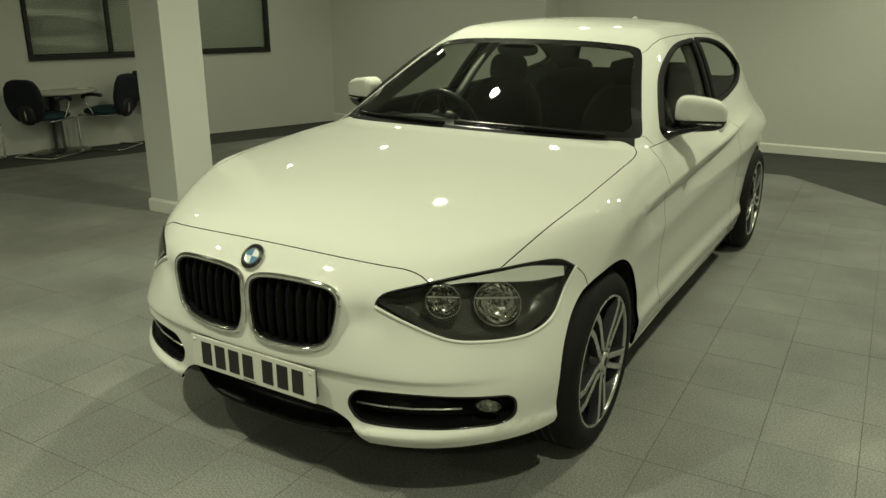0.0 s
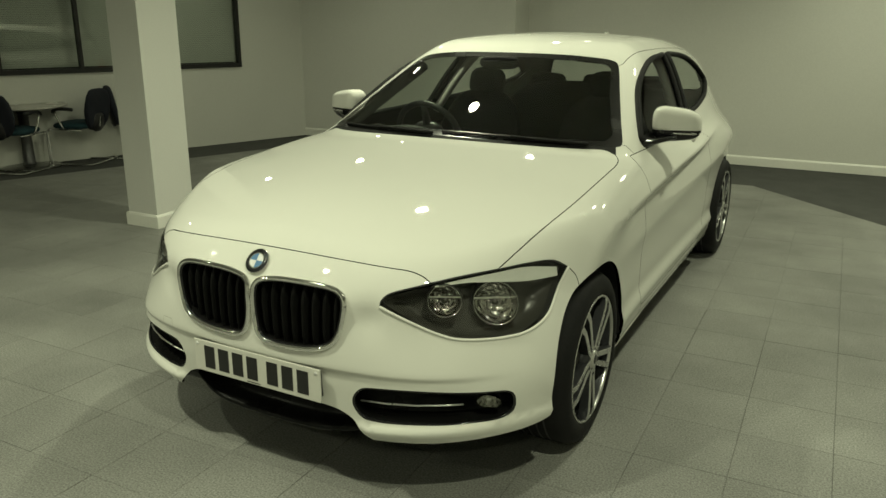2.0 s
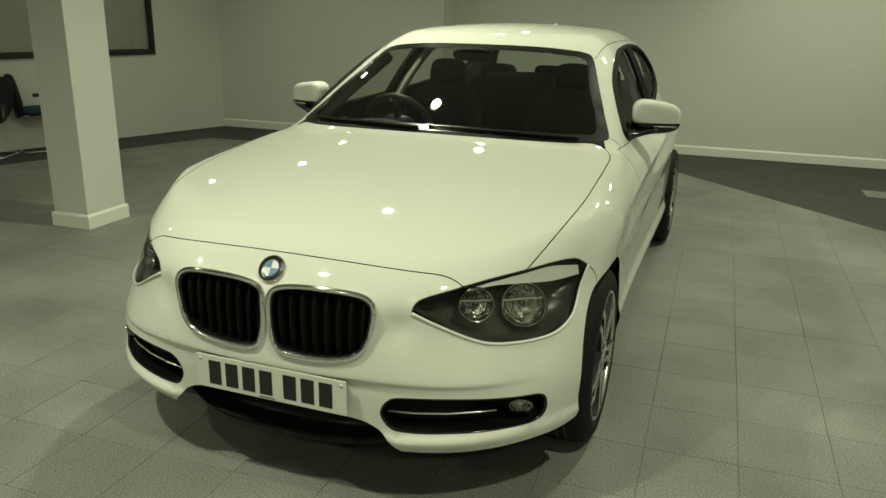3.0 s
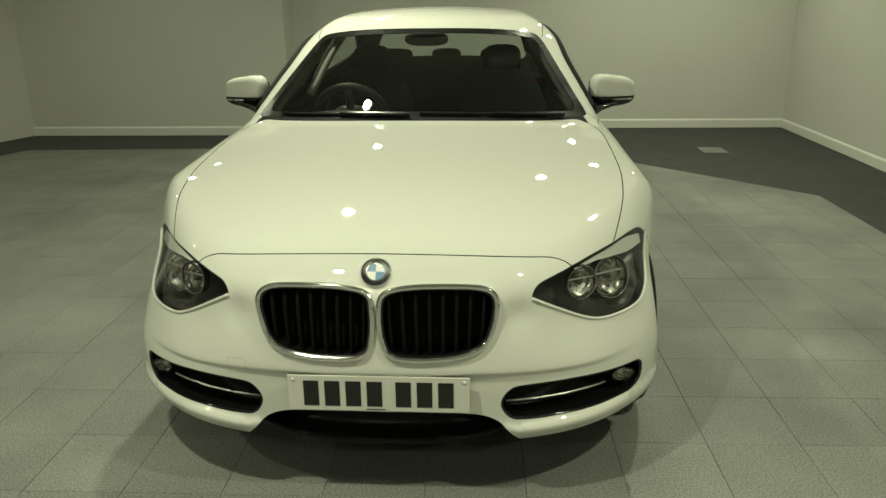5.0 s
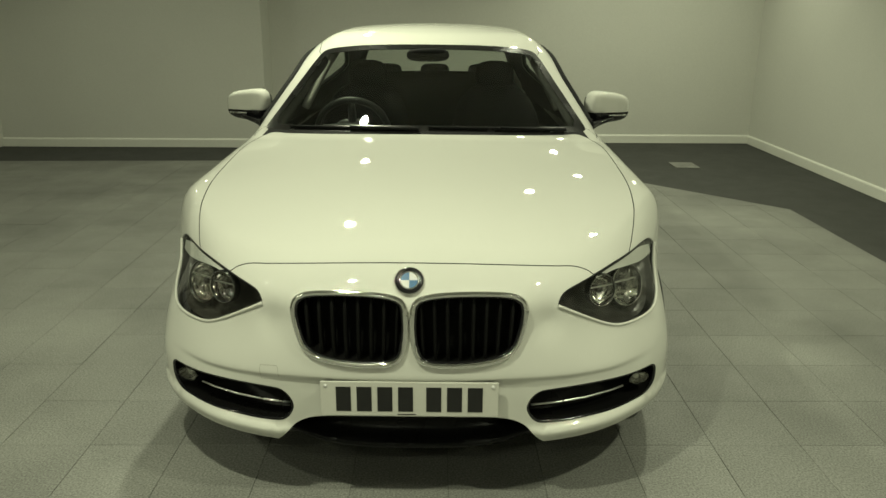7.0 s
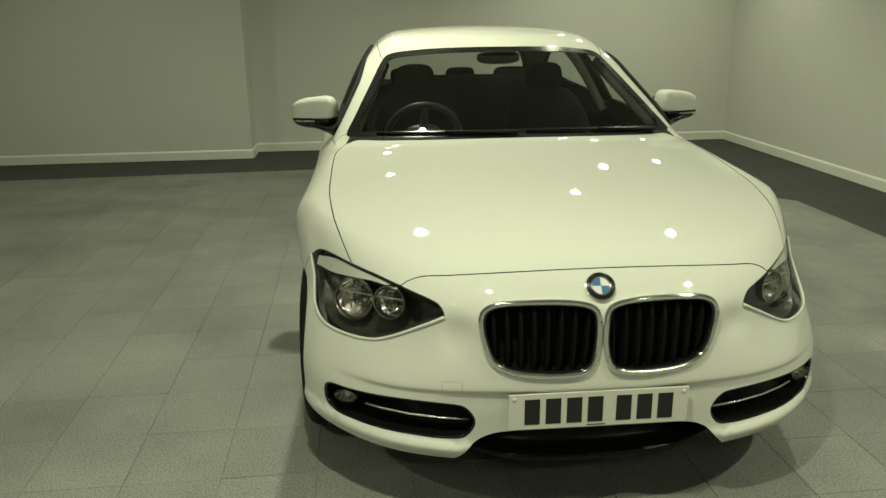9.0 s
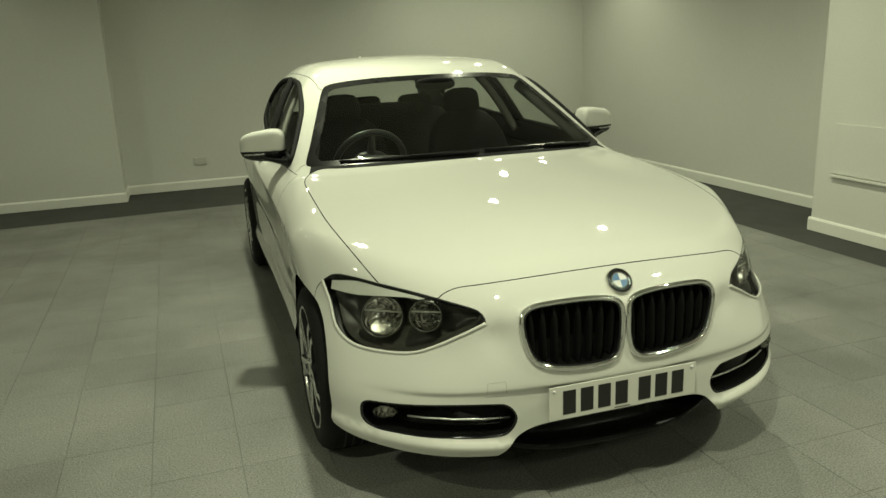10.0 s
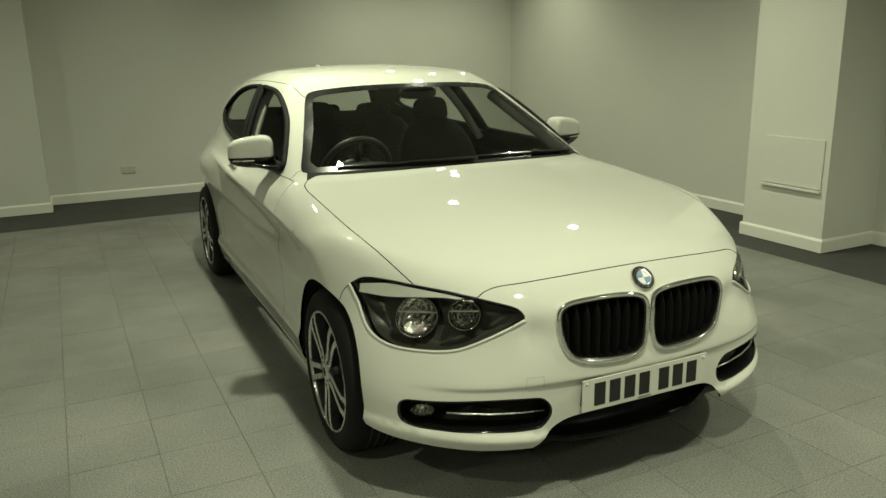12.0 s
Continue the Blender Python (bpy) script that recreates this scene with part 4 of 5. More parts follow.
# --- lower intakes with fog lamps
for s in (1, -1):
    g = new("air_intake")
    g.parent = car
    tagged(g, "black lower air intake with a bright bar and a fog lamp")
    part("tray", tray(intake, 0.075, s), mouth_black, g)
    bm = bmesh.new()
    tube(bm, flipped(off_skin(intake, -0.006), s), 0.006, 8, True)
    part("intake_rim", bm, black_gloss, g, smooth=True)
    bm = bmesh.new()
    tube(bm, flipped([grille_at(x, z) + np.array([0, 0.022, 0]) for x, z in ((0.366, 0.349), (0.45, 0.351), (0.54, 0.355), (0.62, 0.359), (0.665, 0.361))], s), 0.0030, 8)
    part("bright_bar", bm, satin, g, "thin satin silver bar", True)
    c = grille_at(0.722, 0.364)
    aim = Matrix.Translation((s * c[0], c[1] + 0.020, c[2])) @ Vector((s * 0.45, -1, 0.0)).to_track_quat("Z", "Y").to_matrix().to_4x4()
    bowl = [(0.0, -0.035), (0.013, -0.032), (0.022, -0.018), (0.026, 0.0), (0.027, -0.016)]
    bowl_bm = lathe(bmesh.new(), bowl, aim @ Matrix.Diagonal((1.35, 0.8, 1, 1)), 14)
    jolt = random.Random(9)
    for v in bowl_bm.verts:
        v.co += Vector((jolt.uniform(-1, 1), jolt.uniform(-1, 1), jolt.uniform(-1, 1))) * 0.0020
    fog = part("fog_lamp", bowl_bm, facet, g, "clear fog lamp with a bright reflector")
    part("fog_bulb", lathe(bmesh.new(), [(0.0, -0.012), (0.008, -0.014), (0.010, -0.04)], aim, 12), satin, fog, smooth=True)
    part("fog_lens", lathe(bmesh.new(), [(0.0, 0.005), (0.016, 0.004), (0.029, 0.001)], aim @ Matrix.Diagonal((1.35, 0.8, 1, 1)), 28), lens_clear, fog, smooth=True)

# --- lower mouth and splitter
mouth_curve = np.vstack([join(mouth_top, mouth_foot)[:-1]])
bm = bmesh.new()
rows = []
for x in np.linspace(-0.392, 0.392, 41):
    ax = abs(x)
    q0 = grille_at(ax, 0.25)
    top = np.interp(ax, mouth_top[:, 0], mouth_top[:, 2])
    end = (ax / 0.392) ** 4
    rows.append([bm.verts.new((x, q0[1] + dy + 0.06 * end, z + (0.030 * end if z < 0.23 else 0))) for dy, z in ((0.07, top + 0.012), (0.09, 0.24), (0.05, 0.226), (0.026, 0.219), (0.021, 0.211), (0.028, 0.200), (0.06, 0.190), (0.2, 0.182))])
for a, b in zip(rows, rows[1:]):
    for i in range(7):
        bm.faces.new((a[i], b[i], b[i + 1], a[i + 1]))
bmesh.ops.recalc_face_normals(bm, faces=bm.faces)
part("front_splitter", bm, mouth_black, car, "gloss black lower grille and splitter", True)

# --- headlights
lamp_curve = join(lamp_tip, lamp_top, lamp_top_out, lamp_low)[:-1]
data = panel_mesh("headlight", owner == "headlight", False, 0.002, 0.0)


def lamp_shell(depth, s, verts=None):
    v = np.array(data[0])
    n = skin_normal(v)
    edge = onto(lamp_curve)
    d = np.sqrt(((v[:, None] - edge[None]) ** 2).sum(-1)).min(1)
    sink = depth * np.clip(d / 0.010, 0, 1) ** 0.7 + 0.005
    p = v - n * sink[:, None]
    bm = bmesh.new()
    vs = [bm.verts.new((s * q[0], q[1], q[2])) for q in p]
    for f in data[1]:
        bm.faces.new([vs[k] for k in (f if s > 0 else f[::-1])])
    return bm


def lamp_strip(low, high, s, depth, n=26):
    """A band inside the lamp between two curves of (x, y, z)."""
    a, b = trail(low, 0.004), trail(high, 0.004)
    a, b = (q[np.linspace(0, len(q) - 1, n).astype(int)] for q in (a, b))
    bm = bmesh.new()
    rows = []
    for four in zip(off_skin(a, -0.022), off_skin(a, -0.006), off_skin((a + b) / 2, -0.006 - depth * 0.5), off_skin(b, -0.006 - depth)):
        rows.append([bm.verts.new((s * q[0], q[1], q[2])) for q in four])
    for p, q in zip(rows, rows[1:]):
        for i in range(3):
            bm.faces.new((p[i], p[i + 1], q[i + 1], q[i]))
    bmesh.ops.recalc_face_normals(bm, faces=bm.faces)
    return bm


for s in (1, -1):
    g = new("headlight")
    g.parent = car
    tagged(g, "clear headlight with two round reflectors and a bright brow")
    part("lamp_housing", lamp_shell(0.085, s), lamp_grey, g, "dark grey lamp housing", True)
    part("brow", lamp_strip([(0.565, 0.112, 0.722), (0.63, 0.19, 0.726), (0.69, 0.265, 0.717), (0.76, 0.37, 0.702), (0.815, 0.48, 0.698)], [(0.565, 0.115, 0.726), (0.62, 0.178, 0.737), (0.692, 0.274, 0.744), (0.752, 0.372, 0.746), (0.812, 0.482, 0.727)], s, 0.003), brow_white, g, "bright satin white brow strip")
    edge = off_skin(lamp_curve, -0.003)
    bm = bmesh.new()
    tube(bm, flipped(edge, s), 0.0035, 6, True)
    part("lamp_gasket", bm, black_plastic, g, smooth=True)
    lip = bmesh.new()
    tube(lip, flipped(off_skin(np.vstack([trail(lamp_low, 0.012)]), 0.0015), s), 0.0048, 8)
    part("lamp_lip", lip, paint, g, "white painted lip below the lamp", True)
    for x, z, r, d in ((0.716, 0.652, 0.069, 0.036), (0.600, 0.679, 0.050, 0.022)):
        c = grille_at(x, z, -d)
        nn_ = skin_normal(c[None])[0]
        facing = Vector((s * (0.12 + 0.55 * nn_[0]), 0.55 * nn_[1] - 0.45, 0.25 * nn_[2]))
        aim = Matrix.Translation((s * c[0], c[1], c[2])) @ facing.to_track_quat("Z", "Y").to_matrix().to_4x4()
        cup = [(0.0, -0.042)] + [(r * math.sin(a), -0.042 * math.cos(a)) for a in np.linspace(0.25, 1.5, 9)]
        bowl_bm = lathe(bmesh.new(), cup, aim, 26)
        jolt = random.Random(int(1000 * x))
        for v in bowl_bm.verts:
            v.co += Vector((jolt.uniform(-1, 1), jolt.uniform(-1, 1), jolt.uniform(-1, 1))) * 0.0018
        unit = part("reflector", bowl_bm, facet, g, "bright faceted reflector bowl")
        part("reflector_rim", lathe(bmesh.new(), [(r * 0.97, -0.004), (r * 1.0, 0.004), (r * 1.06, 0.002), (r * 1.08, -0.02)], aim, 40), lamp_black, unit, smooth=True)
        part("reflector_edge", lathe(bmesh.new(), [(r * 0.99, 0.003), (r * 1.005, 0.0045), (r * 1.02, 0.003)], aim, 40), chrome, unit, smooth=True)
        part("bulb_shield", lathe(bmesh.new(), [(0.0, -0.006), (0.010, -0.008), (0.013, -0.018), (0.010, -0.042)], aim, 16), lamp_grey, unit, smooth=True)
        bm = bmesh.new()
        box(bm, -r * 0.95, r * 0.18, -0.012, r * 0.95, r * 0.24, -0.006)
        bmesh.ops.transform(bm, matrix=aim, verts=bm.verts)
        part("reflector_bar", bm, satin, unit)
    me = mesh_from("lens", *(data if s > 0 else mirrored(*data)), lens_clear)
    lens = new("lens", me)
    lens.parent = g
    tagged(lens, "clear polycarbonate lens")

# --- badge
b0 = grille_at(0.0, 0.748)
bn = Vector(skin_normal(b0[None])[0])
badge_m = Matrix.Translation(Vector(b0) + bn * 0.002) @ bn.to_track_quat("Z", "Y").to_matrix().to_4x4()
badge = new("roundel_badge")
badge.parent = car
tagged(badge, "round black badge with blue and white quarters")
part("badge_ring", lathe(bmesh.new(), [(0.0265, 0.007), (0.0265, 0.0075), (0.040, 0.0055), (0.041, 0.0)], badge_m, 40), black_gloss, badge, smooth=True)
part("badge_edge", lathe(bmesh.new(), [(0.0405, 0.0055), (0.0425, 0.005), (0.043, 0.0), (0.0415, 0.0)], badge_m, 40), chrome, badge, smooth=True)
part("badge_inner_edge", lathe(bmesh.new(), [(0.0245, 0.0075), (0.0265, 0.0085), (0.028, 0.0075)], badge_m, 40), chrome, badge, smooth=True)
for k in range(4):
    bm = bmesh.new()
    c = bm.verts.new((0, 0, 0.0078))
    arc = [bm.verts.new((0.025 * math.cos(a), 0.025 * math.sin(a), 0.0074)) for a in np.linspace(k * math.pi / 2, (k + 1) * math.pi / 2, 9)]
    for p, q in zip(arc, arc[1:]):
        bm.faces.new((c, p, q))
    bmesh.ops.transform(bm, matrix=badge_m, verts=bm.verts)
    part("badge_quarter", bm, badge_blue if k % 2 else badge_white, badge)

# --- number plate with bars in place of its characters
plate = new("number_plate")
plate.parent = car
tagged(plate, "white front number plate with black characters as bars")
PLATE_Z, PLATE_Y = 0.397, -0.068
plate_bm = bmesh.new()
box(plate_bm, -0.262, PLATE_Y, PLATE_Z - 0.0555, 0.262, PLATE_Y + 0.006, PLATE_Z + 0.0555)
part("plate_sheet", plate_bm, plate_white, plate, bevel=0.002)
part("plate_holder", boxed(-0.25, PLATE_Y + 0.0062, PLATE_Z - 0.045, 0.25, PLATE_Y + 0.03, PLATE_Z + 0.045), black_plastic, plate)
x = -0.219
for k in range(7):
    if k == 4:
        x += 0.022
    w = 0.044
    part("character_bar", boxed(x + 0.003, PLATE_Y - 0.0012, PLATE_Z - 0.0395, x + 0.003 + w, PLATE_Y - 0.0002, PLATE_Z + 0.0395), plate_black, plate)
    x += 0.061
for sx in (-0.246, 0.246):
    part("plate_screw", lathe(bmesh.new(), [(0.0, 0.003), (0.005, 0.002), (0.006, 0.0)], Matrix.Translation((sx, PLATE_Y - 0.0002, PLATE_Z + 0.042)) @ pose(0, 0, 0, 90), 12), badge_white, plate, smooth=True)
part("maker_line", boxed(-0.035, PLATE_Y - 0.0008, PLATE_Z - 0.0505, 0.02, PLATE_Y - 0.0002, PLATE_Z - 0.0475), lamp_grey, plate)

# --- towing eye cover
bm = bmesh.new()
tube(bm, [(-p[0], p[1], p[2]) for p in off_skin(trail(front([(0.446, 0.434), (0.446, 0.484), (0.39, 0.487), (0.387, 0.438), (0.446, 0.434)]), 0.01, False)[:-1], -0.0005)], 0.0010, 5, True)
part("tow_cover_joint", bm, table_pale, car)


# --- door mirrors
def mirror_shape(x, y, z):
    # x runs outward; the outer end is lower and rounder, the inner one taller
    return x, y * (1 - 0.10 * x) - 0.10 * x * x, z * (1.0 - 0.17 * x) - 0.02 * x


for s in (1, -1):
    g = new("door_mirror")
    g.parent = car
    tagged(g, "white door mirror with black lower shell and slim indicator")
    m = Matrix.Translation((s * 0.890, 1.752, 1.072)) @ pose(0, 0, 0, 0, 0, s * 17)
    sx = Matrix.Diagonal((s, 1, 1, 1))
    bm = bmesh.new()
    blob(bm, m @ sx, (0.107, 0.062, 0.074), 3.5, 48, mirror_shape)
    cap = bm.copy()
    inv = m.inverted()
    for b_, z_cut, up in ((bm, -0.022, True), (cap, -0.022, False)):
        geom = list(b_.verts) + list(b_.edges) + list(b_.faces)
        no = m.to_3x3() @ Vector((0, 0, 1))
        bmesh.ops.bisect_plane(b_, geom=geom, plane_co=m @ Vector((0, 0, z_cut)), plane_no=no, clear_inner=up, clear_outer=not up)
        edges_ = [e for e in b_.edges if e.is_boundary]
        bmesh.ops.edgeloop_fill(b_, edges=edges_)
        if s < 0:
            bmesh.ops.recalc_face_normals(b_, faces=b_.faces)
    part("mirror_cap", bm, paint, g, "white painted mirror cap", True)
    part("mirror_shell", cap, black_gloss, g, "gloss black lower shell", True)
    bm = bmesh.new()
    tube(bm, [m @ Vector((s * x, -0.066 + 0.10 * ((x / 0.108) ** 2) * 0.062 + dy, -0.036)) for x, dy in ((-0.02, 0.004), (0.03, 0.006), (0.07, 0.010), (0.098, 0.026))], [0.003, 0.0045, 0.005, 0.003], 8)
    part("indicator", bm, satin, g, "slim clear indicator", True)
    bm = bmesh.new()
    blob(bm, m @ Matrix.Translation((0, 0.050, 0.0)) @ sx, (0.098, 0.012, 0.058), 4, 24, mirror_shape)
    part("mirror_face", bm, mirror_glass, g, "mirror glass", True)
    foot = flank([(1.60, 0.985)])[0]
    bm = bmesh.new()
    rows = []
    for t, (w, h) in zip(np.linspace(0, 1, 7), ((0.075, 0.030), (0.06, 0.022), (0.045, 0.016), (0.04, 0.014), (0.042, 0.013), (0.045, 0.012), (0.05, 0.010))):
        c = Vector((s * (foot[0] - 0.012 + t * 0.13), 1.62 + 0.085 * t, 0.992 + 0.030 * t))
        rows.append([bm.verts.new(c + Vector((0, w * math.cos(a), h * math.sin(a)))) for a in np.linspace(0, 2 * math.pi, 12, endpoint=False)])
    for a, b in zip(rows, rows[1:]):
        for i in range(12):
            bm.faces.new((a[i], a[(i + 1) % 12], b[(i + 1) % 12], b[i]))
    bm.faces.new(rows[0])
    bm.faces.new(rows[-1][::-1])
    bmesh.ops.recalc_face_normals(bm, faces=bm.faces)
    part("mirror_arm", bm, black_gloss, g, "gloss black mirror arm", True)

# --- door handles
for s in (1, -1):
    hold = off_skin(flank([(2.40, 0.925), (2.45, 0.930), (2.52, 0.935), (2.58, 0.938)]), 0.020)
    ends_ = off_skin(flank([(2.375, 0.922), (2.605, 0.940)]), -0.004)
    bm = bmesh.new()
    tube(bm, flipped(np.vstack([ends_[:1], hold, ends_[1:]]), s), [0.010, 0.012, 0.012, 0.012, 0.012, 0.010], 10)
    part("door_handle", bm, paint, car, "white painted pull handle", True)

# --- wipers, aerial, washer jets
for x0, x1, lift0 in ((0.62, 0.02, 0.0), (-0.02, -0.60, 0.0)):
    g = new("wiper")
    g.parent = car
    tagged(g, "black windscreen wiper lying on the glass")
    pts = [off_skin([(x, screen_foot(abs(x)) + 0.022 + 0.022 * abs(x - x0), 1.030 + 0.008 * abs(x - x0) - 0.05 * x * x)], 0.006)[0] for x in np.linspace(x0, x1, 12)]
    bm = bmesh.new()
    tube(bm, pts, 0.005, 6)
    part("wiper_blade", bm, wiper_black, g, smooth=True)
    arm = [off_skin([(x, screen_foot(abs(x)) + 0.012 + 0.03 * t, 1.022 - 0.05 * x * x)], 0.012)[0] for t, x in zip(np.linspace(0, 1, 6), np.linspace(x0, (x0 + x1) / 2, 6))]
    bm = bmesh.new()
    tube(bm, arm, [0.008, 0.007, 0.006, 0.006, 0.005, 0.005], 8)
    part("wiper_arm", bm, wiper_black, g, smooth=True)
fin = bmesh.new()
blob(fin, Matrix.Translation((0, 3.50, 1.415)), (0.022, 0.075, 0.045), 2.2, 20, lambda x, y, z: (x * (1 - 0.5 * max(z, 0)), y + 0.5 * max(z, 0), z))
part("roof_aerial", fin, paint, car, "small white roof aerial", True)

# --- cabin
lined = tri[np.isin(owner, ["side_frame", "door"]) & (mid[:, 2] > 0.84) & (mid[:, 1] > 1.5) & (mid[:, 1] < 4.0)]
for s in (1, -1):
    bm = bmesh.new()
    place = {k: bm.verts.new((s * q[0], q[1], q[2])) for k in np.unique(lined) for q in [skin[k] - 0.018 * bend[k]]}
    for f_ in lined:
        bm.faces.new([place[k] for k in f_])
    part("side_lining", bm, cabin_dark, car, "dark inner lining of the body side", True)
tub = bmesh.new()
rows = []
for y in np.linspace(1.45, 3.70, 16):
    w = float(side_line(y)) - 0.15
    top = 0.91
    rows.append([tub.verts.new(v) for v in ((-w, y, top), (-w, y, 0.30), (0, y, 0.30), (w, y, 0.30), (w, y, top))])
for a, b in zip(rows, rows[1:]):
    for i in range(4):
        tub.faces.new((a[i], a[i + 1], b[i + 1], b[i]))
tub.faces.new(rows[0])
tub.faces.new(rows[-1][::-1])
part("cabin_tub", tub, cabin_dark, car, "dark cabin lining")
dash = bmesh.new()
rows = []
for x in np.linspace(-0.70, 0.70, 29):
    f = screen_foot(abs(x), 0.06)
    hump = 0.03 * math.exp(-(((x + 0.36) / 0.17) ** 2))
    rows.append([dash.verts.new((x, y, z)) for y, z in ((f, 0.955), (f + 0.12, 0.975 + hump * 0.3), (f + 0.32, 0.975 + hump), (f + 0.40, 0.955 + hump), (f + 0.43, 0.90), (f + 0.38, 0.74), (f + 0.30, 0.55))])
for a, b in zip(rows, rows[1:]):
    for i in range(6):
        dash.faces.new((a[i], b[i], b[i + 1], a[i + 1]))
bmesh.ops.recalc_face_normals(dash, faces=dash.faces)
part("dashboard", dash, cabin_dark, car, "dark grey soft dashboard", True)
vent = bmesh.new()
box(vent, -0.13, 1.335, 0.988, 0.13, 1.375, 0.994)
part("dash_vent", vent, black_plastic, car, bevel=0.002)
wheel_m = Matrix.Translation((-0.37, 1.735, 0.945)) @ pose(0, 0, 0, -66)
steer = new("steering_wheel")
steer.parent = car
tagged(steer, "black leather steering wheel")
bm = bmesh.new()
tube(bm, [wheel_m @ Vector((0.175 * math.cos(a), 0.175 * math.sin(a), 0)) for a in np.linspace(0, 2 * math.pi, 40, endpoint=False)], 0.016, 10, True)
part("steering_rim", bm, black_plastic, steer, smooth=True)
bm = bmesh.new()
blob(bm, wheel_m, (0.085, 0.065, 0.03), 3, 20)
part("steering_boss", bm, black_plastic, steer, smooth=True)
for a in (0, math.pi, -math.pi / 2):
    bm = bmesh.new()
    tube(bm, [wheel_m @ Vector((r * math.cos(a), r * math.sin(a), 0)) for r in (0.06, 0.17)], [0.022, 0.014], 8)
    part("steering_spoke", bm, black_plastic, steer, smooth=True)


def seat(x, y, w, back_h, name="front_seat"):
    g = new(name)
    g.parent = car
    tagged(g, "dark cloth car seat with a separate headrest")
    tilt = pose(0, 0, 0, -18)
    bm = bmesh.new()
    blob(bm, Matrix.Translation((x, y, 0.52)), (w, 0.26, 0.11), 3.5, 24)
    part("seat_cushion", bm, cabin_cloth, g, smooth=True)
    bm = bmesh.new()
    blob(bm, Matrix.Translation((x, y + 0.30, 0.82)) @ tilt, (w, 0.085, back_h), 3.2, 28, lambda a, b, c: (a * (1 - 0.16 * max(c, 0) ** 2), b, c))
    part("seat_back", bm, cabin_cloth, g, smooth=True)
    bm = bmesh.new()
    blob(bm, Matrix.Translation((x, y + 0.405, 0.82 + back_h + 0.03)) @ tilt, (0.108, 0.05, 0.082), 3.4, 24)
    part("headrest", bm, cabin_cloth, g, smooth=True)
    for dx in (-0.05, 0.05):
        bm = bmesh.new()
        tube(bm, [(x + dx, y + 0.39, 0.82 + back_h - 0.04), (x + dx, y + 0.405, 0.82 + back_h + 0.05)], 0.006, 8)
        part("headrest_post", bm, chrome, g, smooth=True)


for x in (0.37, -0.37):
    seat(x, 2.02, 0.25, 0.33)
bench = new("rear_bench")
bench.parent = car
tagged(bench, "dark cloth rear bench with two low headrests")
bm = bmesh.new()
blob(bm, Matrix.Translation((0, 3.28, 0.825)) @ pose(0, 0, 0, -20), (0.62, 0.09, 0.32), 4, 28)
part("bench_back", bm, cabin_cloth, bench, smooth=True)
bm = bmesh.new()
blob(bm, Matrix.Translation((0, 3.02, 0.52)), (0.62, 0.26, 0.11), 4, 28)
part("bench_cushion", bm, cabin_cloth, bench, smooth=True)
for x, wide in ((0.36, 0.125), (0.0, 0.10), (-0.36, 0.125)):
    bm = bmesh.new()
    blob(bm, Matrix.Translation((x, 3.40, 1.125)) @ pose(0, 0, 0, -16), (wide, 0.045, 0.055), 4, 24)
    part("rear_headrest", bm, cabin_cloth, bench, smooth=True)
bm = bmesh.new()
blob(bm, Matrix.Translation((0.0, 1.78, 1.315)), (0.105, 0.022, 0.032), 3, 24)
part("inside_mirror", bm, wiper_black, car, "dark interior mirror", True)
bm = bmesh.new()
tube(bm, [(0, 1.785, 1.315), (0, 1.80, 1.328)], 0.010, 8)
part("mirror_stalk", bm, black_plastic, car, smooth=True)
head = bmesh.new()
rows = []
for y in np.linspace(1.98, 3.55, 16):
    rows.append([head.verts.new((x, y, float(roof_line(y)) - 0.04 - 0.10 * x * x - 0.1 * x**4)) for x in np.linspace(-0.50, 0.50, 13)])
for a, b in zip(rows, rows[1:]):
    for i in range(12):
        head.faces.new((a[i], a[i + 1], b[i + 1], b[i]))
part("headliner", head, darkened_headliner, car, "pale headliner coloured grey, as it looks unlit", True)
# inner trims of the pillars
sided("pillar_trim", lambda s: tube(bmesh.new(), flipped(off_skin(trail([(0.70, 1.50, 1.02), (0.66, 1.66, 1.12), (0.61, 1.83, 1.24), (0.57, 1.97, 1.32)], 0.05), -0.045), s), 0.030, 8), darkened_headliner, label="grey windscreen pillar trim")
sided("pillar_trim", lambda s: tube(bmesh.new(), flipped(off_skin(trail(flank([(2.48, 1.0), (2.56, 1.18), (2.66, 1.36)]), 0.06), -0.05), s), 0.026, 8), pale_trim, label="pale door pillar trim")


# --- the body sits lower towards its tail and stands wider at its flanks than it was drawn
def settle(ob):
    if ob.type == "MESH":
        co = np.empty(3 * len(ob.data.vertices))
        ob.data.vertices.foreach_get("co", co)
        co = co.reshape(-1, 3)
        co[:, 0] *= 1 + np.maximum((0.028 * ease(0.35, 0.8, co[:, 1]) + 0.014 * ease(1.8, 3.2, co[:, 1])) * (1 - ease(0.8, 1.08, co[:, 2])), 0.026 * ease(0.05, 0.3, co[:, 1]) * (1 - ease(0.52, 0.72, co[:, 2])))
        co[:, 1] += STRETCH * np.maximum(co[:, 1] - 0.8, 0)
        co[:, 2] -= 0.0175 * np.clip(co[:, 1], 0, 2.5) * ease(0.22, 0.85, co[:, 2])
        ob.data.vertices.foreach_set("co", co.ravel())
        ob.data.update()
    for kid in ob.children:
        settle(kid)


for kid in car.children:
    if not kid.name.startswith("wheel"):
        settle(kid)
car.matrix_world = pose(0, 0, 0, 0, 0, -1.1)


